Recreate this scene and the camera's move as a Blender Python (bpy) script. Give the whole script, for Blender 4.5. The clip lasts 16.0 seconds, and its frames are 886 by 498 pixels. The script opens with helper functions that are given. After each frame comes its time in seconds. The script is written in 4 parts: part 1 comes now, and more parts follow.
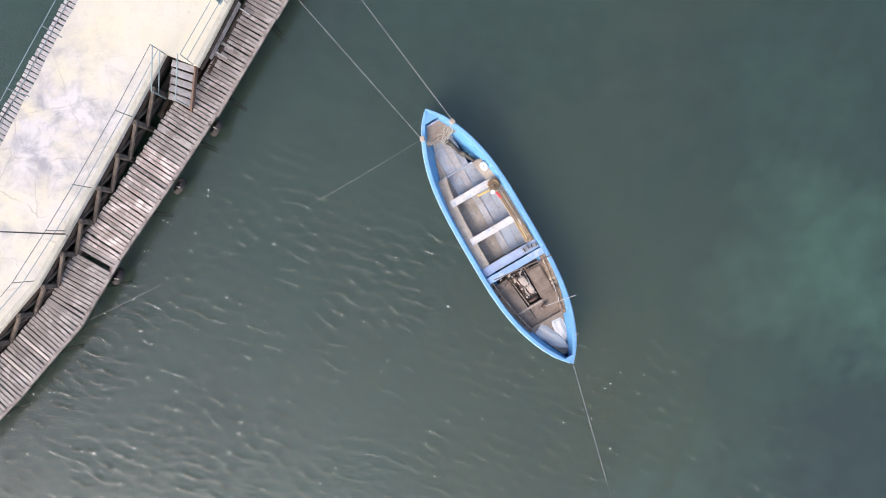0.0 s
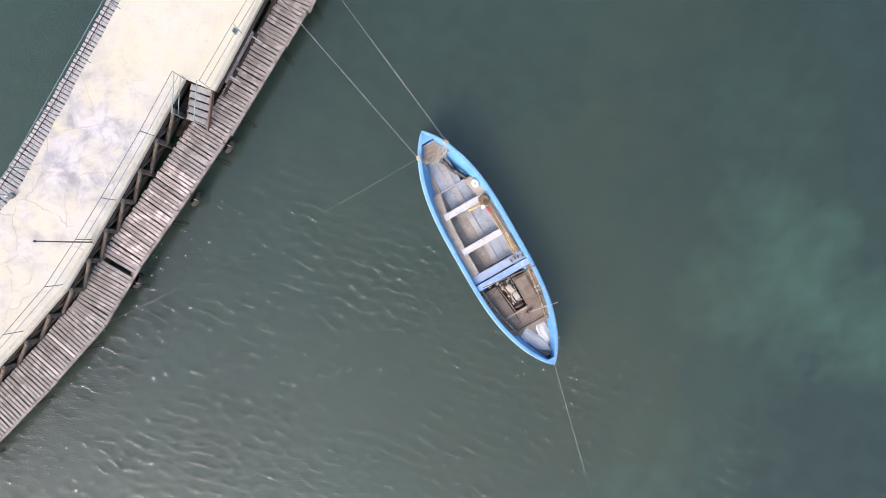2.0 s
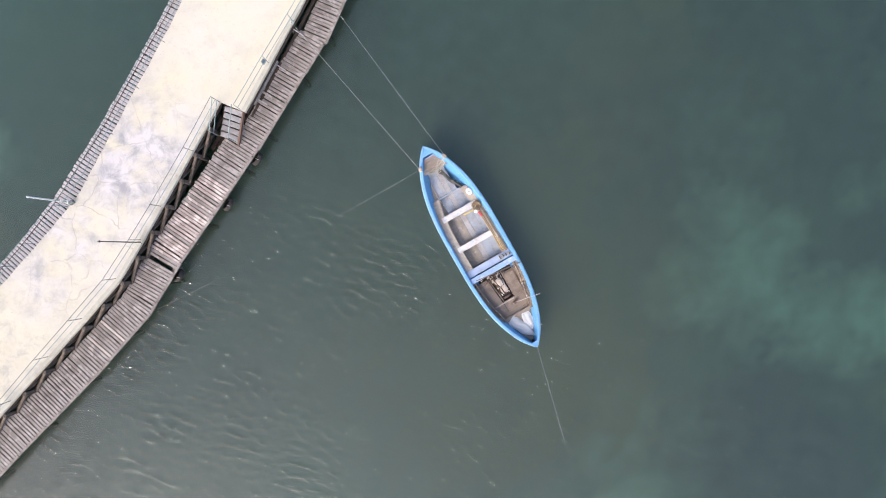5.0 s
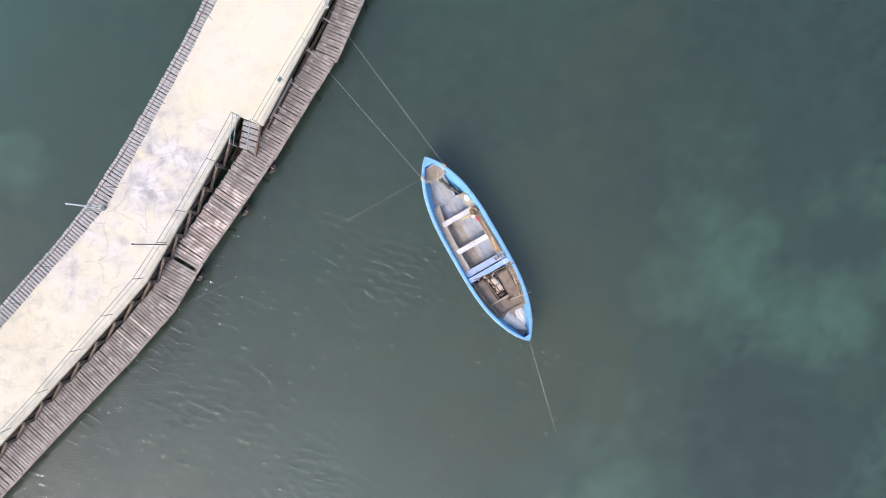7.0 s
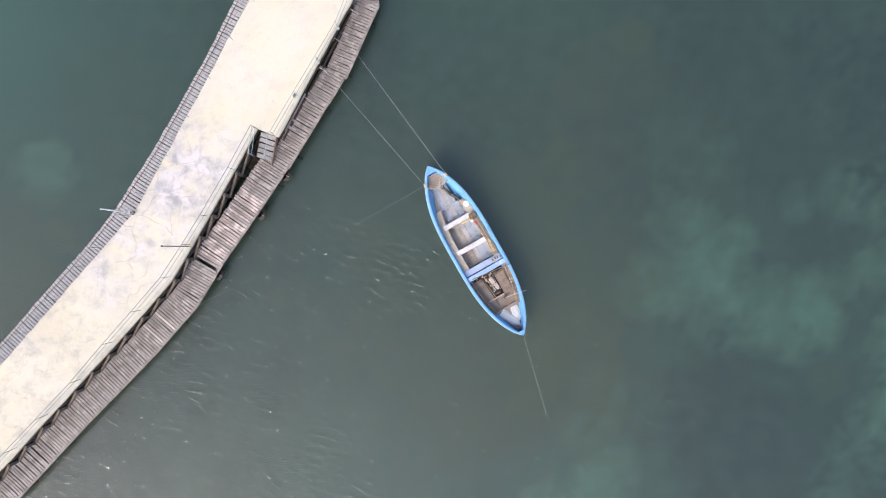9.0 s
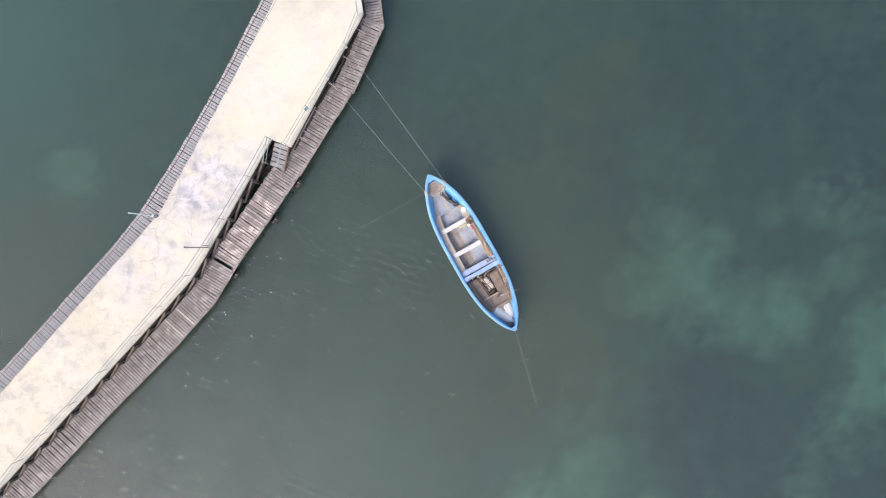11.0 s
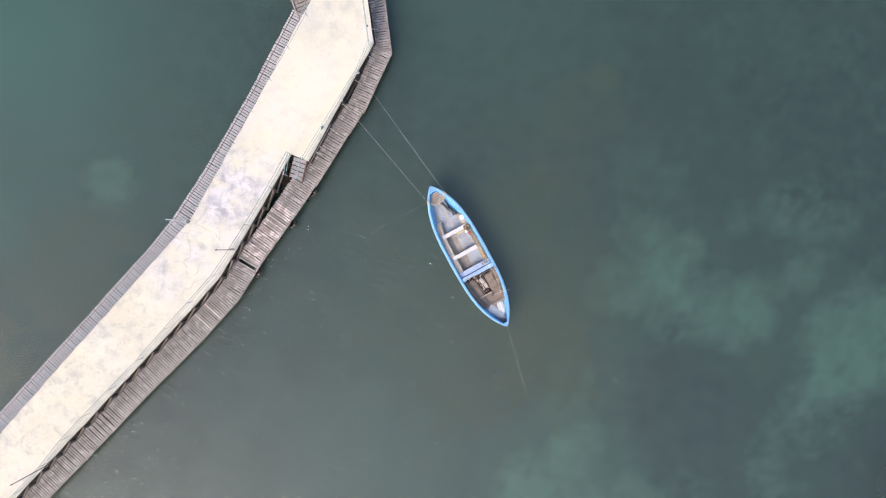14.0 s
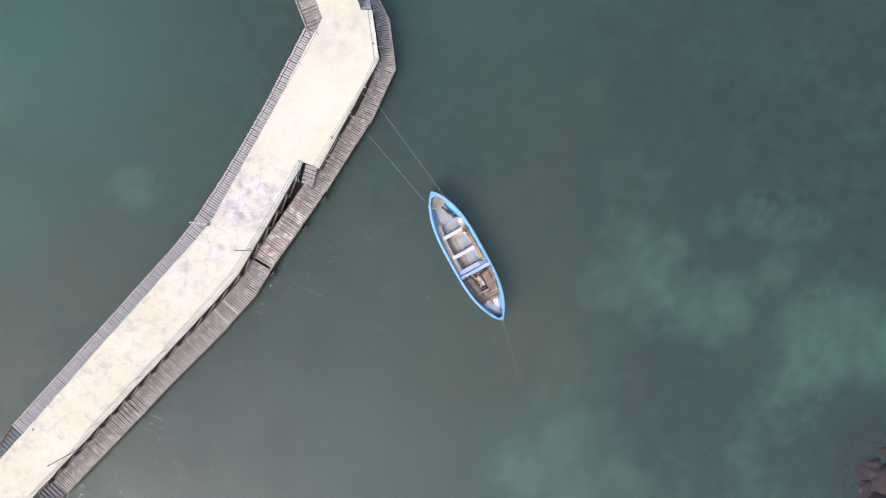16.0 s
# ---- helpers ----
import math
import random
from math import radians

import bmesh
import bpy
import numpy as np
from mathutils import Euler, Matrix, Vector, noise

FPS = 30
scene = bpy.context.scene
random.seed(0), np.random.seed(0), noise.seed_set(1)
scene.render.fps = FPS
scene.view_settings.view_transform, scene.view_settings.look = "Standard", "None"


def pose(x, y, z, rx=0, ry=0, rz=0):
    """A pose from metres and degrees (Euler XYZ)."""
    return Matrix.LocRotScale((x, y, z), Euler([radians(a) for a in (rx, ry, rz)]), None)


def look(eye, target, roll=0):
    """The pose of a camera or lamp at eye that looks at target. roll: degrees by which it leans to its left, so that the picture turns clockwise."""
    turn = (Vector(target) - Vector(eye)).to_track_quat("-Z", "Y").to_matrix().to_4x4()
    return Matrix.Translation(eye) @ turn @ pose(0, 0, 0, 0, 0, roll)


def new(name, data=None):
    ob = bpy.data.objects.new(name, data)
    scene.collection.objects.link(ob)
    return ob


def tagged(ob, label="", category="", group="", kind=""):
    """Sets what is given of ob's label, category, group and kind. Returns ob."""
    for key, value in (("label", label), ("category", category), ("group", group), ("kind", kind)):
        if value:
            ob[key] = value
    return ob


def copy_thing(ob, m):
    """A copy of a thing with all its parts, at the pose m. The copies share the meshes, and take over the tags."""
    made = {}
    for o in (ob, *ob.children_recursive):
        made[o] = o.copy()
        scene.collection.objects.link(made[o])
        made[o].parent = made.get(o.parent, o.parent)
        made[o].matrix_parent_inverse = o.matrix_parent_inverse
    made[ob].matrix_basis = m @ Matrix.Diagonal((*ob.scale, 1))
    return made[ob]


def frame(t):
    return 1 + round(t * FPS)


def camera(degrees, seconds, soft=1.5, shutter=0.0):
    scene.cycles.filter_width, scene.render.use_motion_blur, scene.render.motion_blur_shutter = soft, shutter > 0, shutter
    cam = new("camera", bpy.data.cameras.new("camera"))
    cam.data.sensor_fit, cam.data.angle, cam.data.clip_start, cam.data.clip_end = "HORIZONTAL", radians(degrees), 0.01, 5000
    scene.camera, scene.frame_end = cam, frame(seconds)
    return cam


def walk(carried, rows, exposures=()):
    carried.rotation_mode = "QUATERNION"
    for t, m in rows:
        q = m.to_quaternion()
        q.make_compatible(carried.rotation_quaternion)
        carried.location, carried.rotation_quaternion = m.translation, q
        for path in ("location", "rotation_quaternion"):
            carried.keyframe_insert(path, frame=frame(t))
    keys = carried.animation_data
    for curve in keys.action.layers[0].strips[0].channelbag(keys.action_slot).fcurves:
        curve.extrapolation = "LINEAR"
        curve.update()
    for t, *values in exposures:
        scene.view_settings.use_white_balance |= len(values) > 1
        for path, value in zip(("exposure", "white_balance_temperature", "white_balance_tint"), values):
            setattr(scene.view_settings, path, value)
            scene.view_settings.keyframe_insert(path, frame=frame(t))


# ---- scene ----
# A blue wooden boat moored beside an old pier, seen from straight above while the camera rises.
cam = camera(60, 16.0, soft=1.05)
ROWS = [
    (0.0, -0.000, -0.000, 20.10, 0.00), (0.5, 0.054, 0.105, 20.48, 0.14), (1.0, 0.139, 0.206, 20.94, 0.31), (1.5, 0.187, 0.258, 21.42, 0.42),
    (2.0, 0.169, 0.272, 21.89, 0.55), (2.5, 0.138, 0.263, 22.37, 0.62), (3.0, 0.141, 0.250, 22.89, 0.61), (3.5, 0.183, 0.243, 23.47, 0.53),
    (4.0, 0.227, 0.228, 24.09, 0.46), (6.5, 0.212, 0.272, 27.00, 0.52), (7.0, 0.218, 0.299, 27.54, 0.53), (7.5, 0.200, 0.328, 28.10, 0.56),
    (8.0, 0.165, 0.350, 28.68, 0.58), (8.5, 0.151, 0.364, 29.26, 0.62), (9.0, 0.173, 0.366, 29.85, 0.63), (11.5, 0.224, 0.469, 32.93, 1.03),
    (12.0, 0.195, 0.484, 33.59, 1.10), (12.5, 0.167, 0.517, 34.19, 1.17), (13.0, 0.162, 0.559, 34.82, 1.19), (13.5, 0.183, 0.598, 35.46, 1.28),
    (14.0, 0.216, 0.615, 36.11, 1.32), (14.5, 0.247, 0.626, 36.81, 1.31), (15.0, 0.252, 0.630, 37.53, 1.27), (15.5, 0.225, 0.628, 38.27, 1.26),
    (16.0, 0.203, 0.630, 39.04, 1.26)]
walk(cam, [(t, pose(x, y, z, 0, 0, a)) for t, x, y, z, a in ROWS], exposures=((0.0, 0.34), (16.0, 0.37)))

# ---- light: thin bright overcast, the sun behind the haze to the south-west ----
SUN_AZ, SUN_EL = radians(212), radians(40)
world = bpy.data.worlds.new("overcast_sky")
scene.world = world
world.use_nodes = True
wn, wl = world.node_tree.nodes, world.node_tree.links
sky = wn.new("ShaderNodeTexSky")
sky.sky_type, sky.sun_disc = "NISHITA", False
sky.sun_elevation, sky.sun_rotation = SUN_EL, SUN_AZ
sky.air_density, sky.dust_density, sky.ozone_density = 1.0, 5.0, 1.0
wn["Background"].inputs["Strength"].default_value = 0.272
wl.new(sky.outputs["Color"], wn["Background"].inputs["Color"])
sun = new("sun", bpy.data.lights.new("sun", "SUN"))
sun.data.energy, sun.data.angle, sun.data.color = 0.40, radians(13), (1.0, 0.985, 0.98)
SUN_FROM = Vector((math.sin(SUN_AZ) * math.cos(SUN_EL), math.cos(SUN_AZ) * math.cos(SUN_EL), math.sin(SUN_EL)))
sun.matrix_world = look(SUN_FROM * 60, (0, 0, 0))


# ---- materials ----
class Mat:
    """A small builder of node materials."""

    def __init__(self, name, rough=0.7, metal=0.0, spec=0.4):
        self.m = bpy.data.materials.new(name)
        self.m.use_nodes = True
        self.n, self.l = self.m.node_tree.nodes, self.m.node_tree.links
        self.p = self.n["Principled BSDF"]
        self.p.inputs["Roughness"].default_value = rough
        self.p.inputs["Metallic"].default_value = metal
        self.p.inputs["Specular IOR Level"].default_value = spec
        self.geo = self.n.new("ShaderNodeNewGeometry")
        self.tex = self.n.new("ShaderNodeTexCoord")

    def put(self, socket, value):
        if isinstance(value, (int, float)):
            socket.default_value = value
        elif isinstance(value, tuple):
            socket.default_value = (*value, 1.0)[:len(socket.default_value)]
        else:
            self.l.new(value, socket)

    def mapped(self, scale, own=False, turn=0.0):
        mp = self.n.new("ShaderNodeMapping")
        mp.inputs["Scale"].default_value = scale if isinstance(scale, tuple) else (scale,) * 3
        mp.inputs["Rotation"].default_value = (0, 0, turn)
        self.l.new(self.tex.outputs["Object"] if own else self.geo.outputs["Position"], mp.inputs["Vector"])
        return mp.outputs["Vector"]

    def noise(self, scale, detail=4.0, rough=0.55, own=False, turn=0.0, distort=0.0):
        t = self.n.new("ShaderNodeTexNoise")
        t.inputs["Scale"].default_value = 1.0
        t.inputs["Detail"].default_value, t.inputs["Roughness"].default_value = detail, rough
        t.inputs["Distortion"].default_value = distort
        self.l.new(self.mapped(scale, own, turn), t.inputs["Vector"])
        return t.outputs["Fac"]

    def cracks(self, scale, wobble=0.25):
        v = self.n.new("ShaderNodeTexVoronoi")
        v.feature = "DISTANCE_TO_EDGE"
        v.inputs["Scale"].default_value = scale
        nz = self.n.new("ShaderNodeTexNoise")
        nz.inputs["Scale"].default_value = 1.52
        nz.inputs["Detail"].default_value = 3
        self.l.new(self.geo.outputs["Position"], nz.inputs["Vector"])
        mixv = self.n.new("ShaderNodeMixRGB")
        mixv.blend_type = "ADD"
        mixv.inputs[0].default_value = wobble * 4
        self.l.new(self.geo.outputs["Position"], mixv.inputs[1])
        self.l.new(nz.outputs["Color"], mixv.inputs[2])
        self.l.new(mixv.outputs[0], v.inputs["Vector"])
        return v.outputs["Distance"]

    def ramp(self, fac, a, b, lo=0.0, hi=1.0):
        r = self.n.new("ShaderNodeMapRange")
        r.inputs["From Min"].default_value, r.inputs["From Max"].default_value = a, b
        r.inputs["To Min"].default_value, r.inputs["To Max"].default_value = lo, hi
        self.l.new(fac, r.inputs["Value"])
        return r.outputs["Result"]

    def mul(self, a, b, op="MULTIPLY"):
        r = self.n.new("ShaderNodeMath")
        r.operation = op
        self.put(r.inputs[0], a)
        self.put(r.inputs[1], b)
        return r.outputs[0]

    def mix(self, fac, a, b, kind="MIX"):
        r = self.n.new("ShaderNodeMixRGB")
        r.blend_type = kind
        self.put(r.inputs[0], fac)
        self.put(r.inputs[1], a)
        self.put(r.inputs[2], b)
        return r.outputs[0]

    def near(self, x, y, r, soft=0.5):
        """1 inside a round area of the plan, fading out."""
        d = self.n.new("ShaderNodeVectorMath")
        d.operation = "DISTANCE"
        flat = self.n.new("ShaderNodeVectorMath")
        flat.operation = "MULTIPLY"
        flat.inputs[1].default_value = (1, 1, 0)
        self.l.new(self.geo.outputs["Position"], flat.inputs[0])
        self.l.new(flat.outputs[0], d.inputs[0])
        d.inputs[1].default_value = (x, y, 0)
        return self.ramp(d.outputs["Value"], r * (1 - soft), r * (1 + soft), 1.0, 0.0)

    def random(self):
        return self.n.new("ShaderNodeObjectInfo").outputs["Random"]

    def bump(self, height, strength=0.3, distance=0.01):
        b = self.n.new("ShaderNodeBump")
        b.inputs["Strength"].default_value, b.inputs["Distance"].default_value = strength, distance
        self.l.new(height, b.inputs["Height"])
        self.l.new(b.outputs[0], self.p.inputs["Normal"])
        return b.outputs[0]

    def color(self, value):
        self.put(self.p.inputs["Base Color"], value)
        return self


def wood(name, dark, light, stain=(0.1, 0.085, 0.075), own=True, stretch=(14, 1.2, 6), rough=0.85, scuffs=None):
    m = Mat(name, rough, 0, 0.2)
    grain = m.noise(stretch, 6, 0.6, own)
    col = m.mix(m.ramp(grain, 0.3, 0.7), dark, light)
    col = m.mix(m.ramp(m.random(), 0, 1, 0.0, 0.2), col, stain)
    col = m.mix(m.ramp(m.noise(2.2, 5, 0.6), 0.55, 0.75, 0, 0.5), col, stain)
    if scuffs:
        col = m.mix(m.ramp(m.noise(3.2, 5, 0.65, distort=0.3), 0.5, 0.64, 0, 0.85), col, scuffs)
    m.color(col)
    m.bump(grain, 0.5, 0.006)
    return m.m


def paint(name, base, worn, amount=0.45, rough=0.5, scale=9.0, dirt=(0.2, 0.18, 0.15), grime=0.0):
    m = Mat(name, rough, 0, 0.4)
    chips = m.noise(scale, 8, 0.7)
    col = m.mix(m.ramp(m.noise(1.7, 4), 0.35, 0.65, 0, 0.5), base, tuple(c * 0.72 for c in base))
    col = m.mix(m.ramp(chips, 0.62 - amount * 0.1, 0.68, 0, 1), col, worn)
    col = m.mix(m.ramp(m.noise(4.3, 6, 0.65), 0.58, 0.72, 0, 0.6), col, dirt)
    if grime:
        col = m.mix(m.ramp(m.noise(2.6, 8, 0.72, distort=0.4), 0.46, 0.66, 0, grime), col, tuple(c * 0.62 for c in dirt))
        col = m.mix(m.ramp(m.noise(9.0, 6, 0.7), 0.6, 0.7, 0, grime), col, (0.24, 0.14, 0.085))
    m.color(col)
    m.bump(chips, 0.25, 0.004)
    return m.m


def plain_metal(name, base, rust, rough=0.5, metal=0.6, amount=0.5):
    m = Mat(name, rough, metal, 0.5)
    spots = m.noise(18, 6, 0.65)
    m.color(m.mix(m.ramp(spots, 0.66 - amount * 0.2, 0.72, 0, 1), base, rust))
    m.bump(spots, 0.2, 0.003)
    return m.m


PLANK = wood("weathered_plank", (0.155, 0.137, 0.133), (0.385, 0.35, 0.342), scuffs=(0.415, 0.38, 0.373))
PLANK_PALE = wood("sun_bleached_plank", (0.40, 0.35, 0.33), (0.62, 0.56, 0.53))
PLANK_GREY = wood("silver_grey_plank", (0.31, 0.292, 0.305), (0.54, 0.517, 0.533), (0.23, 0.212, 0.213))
STEP = wood("pale_blue_grey_step", (0.235, 0.228, 0.245), (0.385, 0.378, 0.398), own=False, stretch=(6, 6, 6))
WORN = wood("scuffed_pinkish_plank", (0.25, 0.208, 0.196), (0.52, 0.452, 0.435), (0.17, 0.135, 0.125), scuffs=(0.68, 0.61, 0.595))
WET = wood("dark_wet_board", (0.10, 0.105, 0.125), (0.20, 0.205, 0.235), own=False, stretch=(6, 6, 6))
FRAME = wood("dark_frame_timber", (0.07, 0.057, 0.05), (0.16, 0.132, 0.115), own=False, stretch=(6, 6, 6))
PALE_END = wood("pale_plank_end", (0.33, 0.317, 0.325), (0.52, 0.505, 0.515), (0.37, 0.35, 0.345), own=False, stretch=(5, 5, 5))
# Near-black timber: the shade below the pier is put into its colour.
SHADED = wood("shade_black_timber", (0.042, 0.031, 0.026), (0.085, 0.066, 0.056), own=False, stretch=(6, 6, 6))
TIMBER = wood("old_timber", (0.13, 0.10, 0.085), (0.27, 0.215, 0.185), own=False, stretch=(6, 6, 6))
EDGE = wood("worn_edge_board", (0.16, 0.138, 0.13), (0.36, 0.322, 0.305), own=False, stretch=(5, 5, 5), scuffs=(0.37, 0.333, 0.318))
RAIL = paint("teal_rail_paint", (0.21, 0.29, 0.32), (0.24, 0.24, 0.24), 0.7, 0.5, 14)
RAIL_GREY = paint("grey_rail_paint", (0.14, 0.165, 0.18), (0.2, 0.14, 0.1), 0.6, 0.55, 14)
WHITE_METAL = paint("white_pole_paint", (0.72, 0.76, 0.78), (0.4, 0.36, 0.33), 0.3, 0.4, 14)
DARK_METAL = plain_metal("dark_pole_metal", (0.1, 0.1, 0.105), (0.16, 0.1, 0.07))
RUST = plain_metal("rusty_steel", (0.15, 0.098, 0.08), (0.22, 0.115, 0.075), 0.8, 0.3)
STEEL = plain_metal("worn_steel", (0.45, 0.44, 0.43), (0.22, 0.13, 0.08), 0.4, 0.8)
RUBBER = paint("tyre_rubber", (0.038, 0.034, 0.034), (0.10, 0.085, 0.08), 0.6, 0.85, 8)
BLUE = paint("boat_blue_paint", (0.13, 0.36, 0.65), (0.40, 0.56, 0.74), 0.4, 0.42, 7, (0.17, 0.34, 0.52))
BLUE_RIM = paint("pale_blue_rim_paint", (0.165, 0.365, 0.62), (0.36, 0.49, 0.66), 0.3, 0.45, 16, (0.25, 0.40, 0.56))
BLUE_GREY = paint("faded_blue_floor", (0.37, 0.41, 0.49), (0.43, 0.385, 0.345), 0.9, 0.7, 4, (0.28, 0.25, 0.23), grime=0.50)
GREY_FLOOR = paint("grey_boat_floor", (0.36, 0.31, 0.27), (0.43, 0.395, 0.37), 0.8, 0.75, 4, (0.23, 0.19, 0.155), grime=0.50)
PALE_FLOOR = paint("pale_floor_plank", (0.43, 0.42, 0.44), (0.36, 0.32, 0.28), 0.8, 0.7, 6, (0.27, 0.24, 0.22), grime=0.50)
BENCH = paint("bare_bench_wood", (0.45, 0.385, 0.33), (0.33, 0.27, 0.22), 0.6, 0.75, 6, (0.28, 0.215, 0.165), grime=0.50)
THWART_BLUE = paint("pale_blue_thwart_paint", (0.35, 0.43, 0.62), (0.48, 0.49, 0.55), 0.9, 0.6, 5, (0.34, 0.34, 0.4), grime=0.30)
BEAM = paint("faded_beam_paint", (0.30, 0.44, 0.68), (0.50, 0.54, 0.62), 0.8, 0.6, 5, (0.3, 0.33, 0.4), grime=0.35)
THWART = paint("chalky_thwart_paint", (0.60, 0.575, 0.57), (0.36, 0.44, 0.60), 0.9, 0.65, 5, (0.33, 0.28, 0.25), grime=0.35)
COCKPIT = paint("cockpit_boards", (0.255, 0.20, 0.165), (0.35, 0.285, 0.24), 0.8, 0.8, 5, (0.12, 0.085, 0.065), grime=0.55)
BOAT_WOOD = paint("bow_boards", (0.30, 0.24, 0.20), (0.40, 0.345, 0.30), 0.7, 0.8, 8, (0.2, 0.15, 0.12), grime=0.50)
ENGINE_DARK = plain_metal("oily_engine", (0.06, 0.05, 0.045), (0.2, 0.11, 0.07), 0.55, 0.5)
ENGINE_PALE = paint("pale_engine_paint", (0.54, 0.46, 0.40), (0.3, 0.16, 0.1), 0.8, 0.5, 12)
ROPE = paint("hemp_rope", (0.50, 0.46, 0.39), (0.34, 0.3, 0.25), 0.6, 0.9, 30)
LINE = paint("pale_mooring_line", (0.50, 0.53, 0.52), (0.5, 0.5, 0.48), 0.4, 0.8, 30)
DULL = paint("dull_wet_line", (0.28, 0.30, 0.27), (0.2, 0.22, 0.2), 0.5, 0.8, 30)
NET = paint("dark_net", (0.022, 0.02, 0.02), (0.09, 0.075, 0.07), 0.4, 0.5, 30)
TARP = paint("white_tarpaulin", (0.62, 0.605, 0.60), (0.46, 0.45, 0.455), 0.2, 0.55, 3, (0.52, 0.5, 0.48))
YELLOW = paint("yellow_paint", (0.62, 0.47, 0.19), (0.6, 0.45, 0.2), 0.4, 0.5, 12)
RED = paint("red_plastic", (0.55, 0.07, 0.08), (0.4, 0.1, 0.1), 0.3, 0.4, 12)
WHITE = paint("white_plastic", (0.78, 0.77, 0.74), (0.6, 0.57, 0.52), 0.4, 0.5, 12)
OAR = paint("oar_wood", (0.24, 0.165, 0.105), (0.38, 0.285, 0.18), 0.8, 0.7, 10)


def deck_material():
    m = Mat("cream_concrete", 0.85, 0, 0.25)
    broad, fine = m.noise(0.55, 5, 0.6), m.noise(5.5, 8, 0.7)
    col = m.mix(m.ramp(broad, 0.36, 0.66), (0.57, 0.525, 0.42), (0.558, 0.523, 0.472))
    col = m.mix(m.ramp(m.noise(1.15, 9, 0.72), 0.5, 0.64, 0, 0.28), col, (0.40, 0.37, 0.345))
    # the older southern half is grimier: grey smudges and tan patches
    south = m.n.new("ShaderNodeVectorMath")
    south.operation = "DOT_PRODUCT"
    south.inputs[1].default_value = (-0.66, -0.75, 0)
    m.l.new(m.geo.outputs["Position"], south.inputs[0])
    old = m.ramp(south.outputs["Value"], 6.5, 11.0)
    col = m.mix(m.mul(old, m.ramp(m.noise(0.6, 9, 0.72), 0.43, 0.60, 0, 0.6)), col, (0.48, 0.44, 0.355))
    col = m.mix(m.mul(old, m.ramp(m.noise(1.7, 10, 0.76, distort=0.3), 0.49, 0.63, 0, 0.62)), col, (0.345, 0.33, 0.31))
    col = m.mix(m.ramp(fine, 0.55, 0.8, 0, 0.5), col, (0.40, 0.355, 0.28))
    col = m.mix(m.ramp(m.noise(17, 3, 0.5), 0.66, 0.72, 0, 0.4), col, (0.30, 0.27, 0.23))
    # where the cream coat has worn away to pale grey-blue cement
    bare = m.near(-9.6, 2.9, 2.2, 0.6)
    for x, y, r in ((-11.2, 0.6, 1.2), (-12.1, -0.9, 0.9)):
        bare = m.mul(bare, m.near(x, y, r, 0.8), "MAXIMUM")
    worn = m.mul(bare, m.ramp(m.noise(1.1, 8, 0.62, distort=0.15), 0.36, 0.56))
    cement = m.mix(m.ramp(m.noise(1.5, 9, 0.68, distort=0.45), 0.43, 0.60), (0.53, 0.505, 0.515), (0.31, 0.30, 0.325))
    col = m.mix(worn, col, cement)
    # trodden grey grime at the bend in the deck
    trod = m.mul(m.near(-4.9, 11.3, 1.7, 0.7), m.ramp(m.noise(1.3, 8, 0.68), 0.38, 0.62, 0, 0.75))
    col = m.mix(trod, col, (0.385, 0.37, 0.35))
    crack = m.ramp(m.cracks(0.8, 0.11), 0.0, 0.02, 1.0, 0.0)
    seen = m.mul(crack, m.near(-10.4, 1.6, 3.4, 0.5))
    seen = m.mul(seen, m.ramp(m.noise(2.3, 4), 0.35, 0.6))
    col = m.mix(m.mul(seen, 0.75), col, (0.33, 0.30, 0.27))
    m.color(col)
    m.bump(fine, 0.35, 0.01)
    return m.m


DECK = deck_material()
KERB = paint("cream_kerb_paint", (0.50, 0.475, 0.415), (0.42, 0.39, 0.335), 0.7, 0.85, 5, (0.36, 0.32, 0.25), grime=0.35)


def seabed_material():
    m = Mat("seabed_sand_and_weed", 0.9, 0, 0.1)
    at = m.n.new("ShaderNodeVertexColor")
    at.layer_name = "cover"
    sep = m.n.new("ShaderNodeSeparateColor")
    m.l.new(at.outputs["Color"], sep.inputs[0])
    fine = m.noise(1.3, 6, 0.6)
    col = m.mix(m.ramp(fine, 0.3, 0.7), (0.107, 0.127, 0.109), (0.144, 0.166, 0.139))
    wisp = m.ramp(m.noise(0.5, 5, 0.52, distort=0.25), 0.36, 0.62, 0.65, 1.25)
    col = m.mix(m.ramp(m.noise(0.13, 4, 0.55), 0.4, 0.66, 0, 0.35), col, (0.2, 0.33, 0.25))
    col = m.mix(at.outputs["Alpha"], col, (0.30, 0.47, 0.40))
    col = m.mix(m.mul(sep.outputs[0], wisp), col, (0.45, 0.60, 0.48))
    col = m.mix(m.mul(sep.outputs[1], m.ramp(m.noise(0.9, 6, 0.6), 0.3, 0.6, 0.5, 1.0)), col, (0.05, 0.08, 0.092))
    col = m.mix(sep.outputs[2], col, (0.255, 0.225, 0.125))
    m.color(col)
    m.bump(fine, 0.4, 0.05)
    return m.m


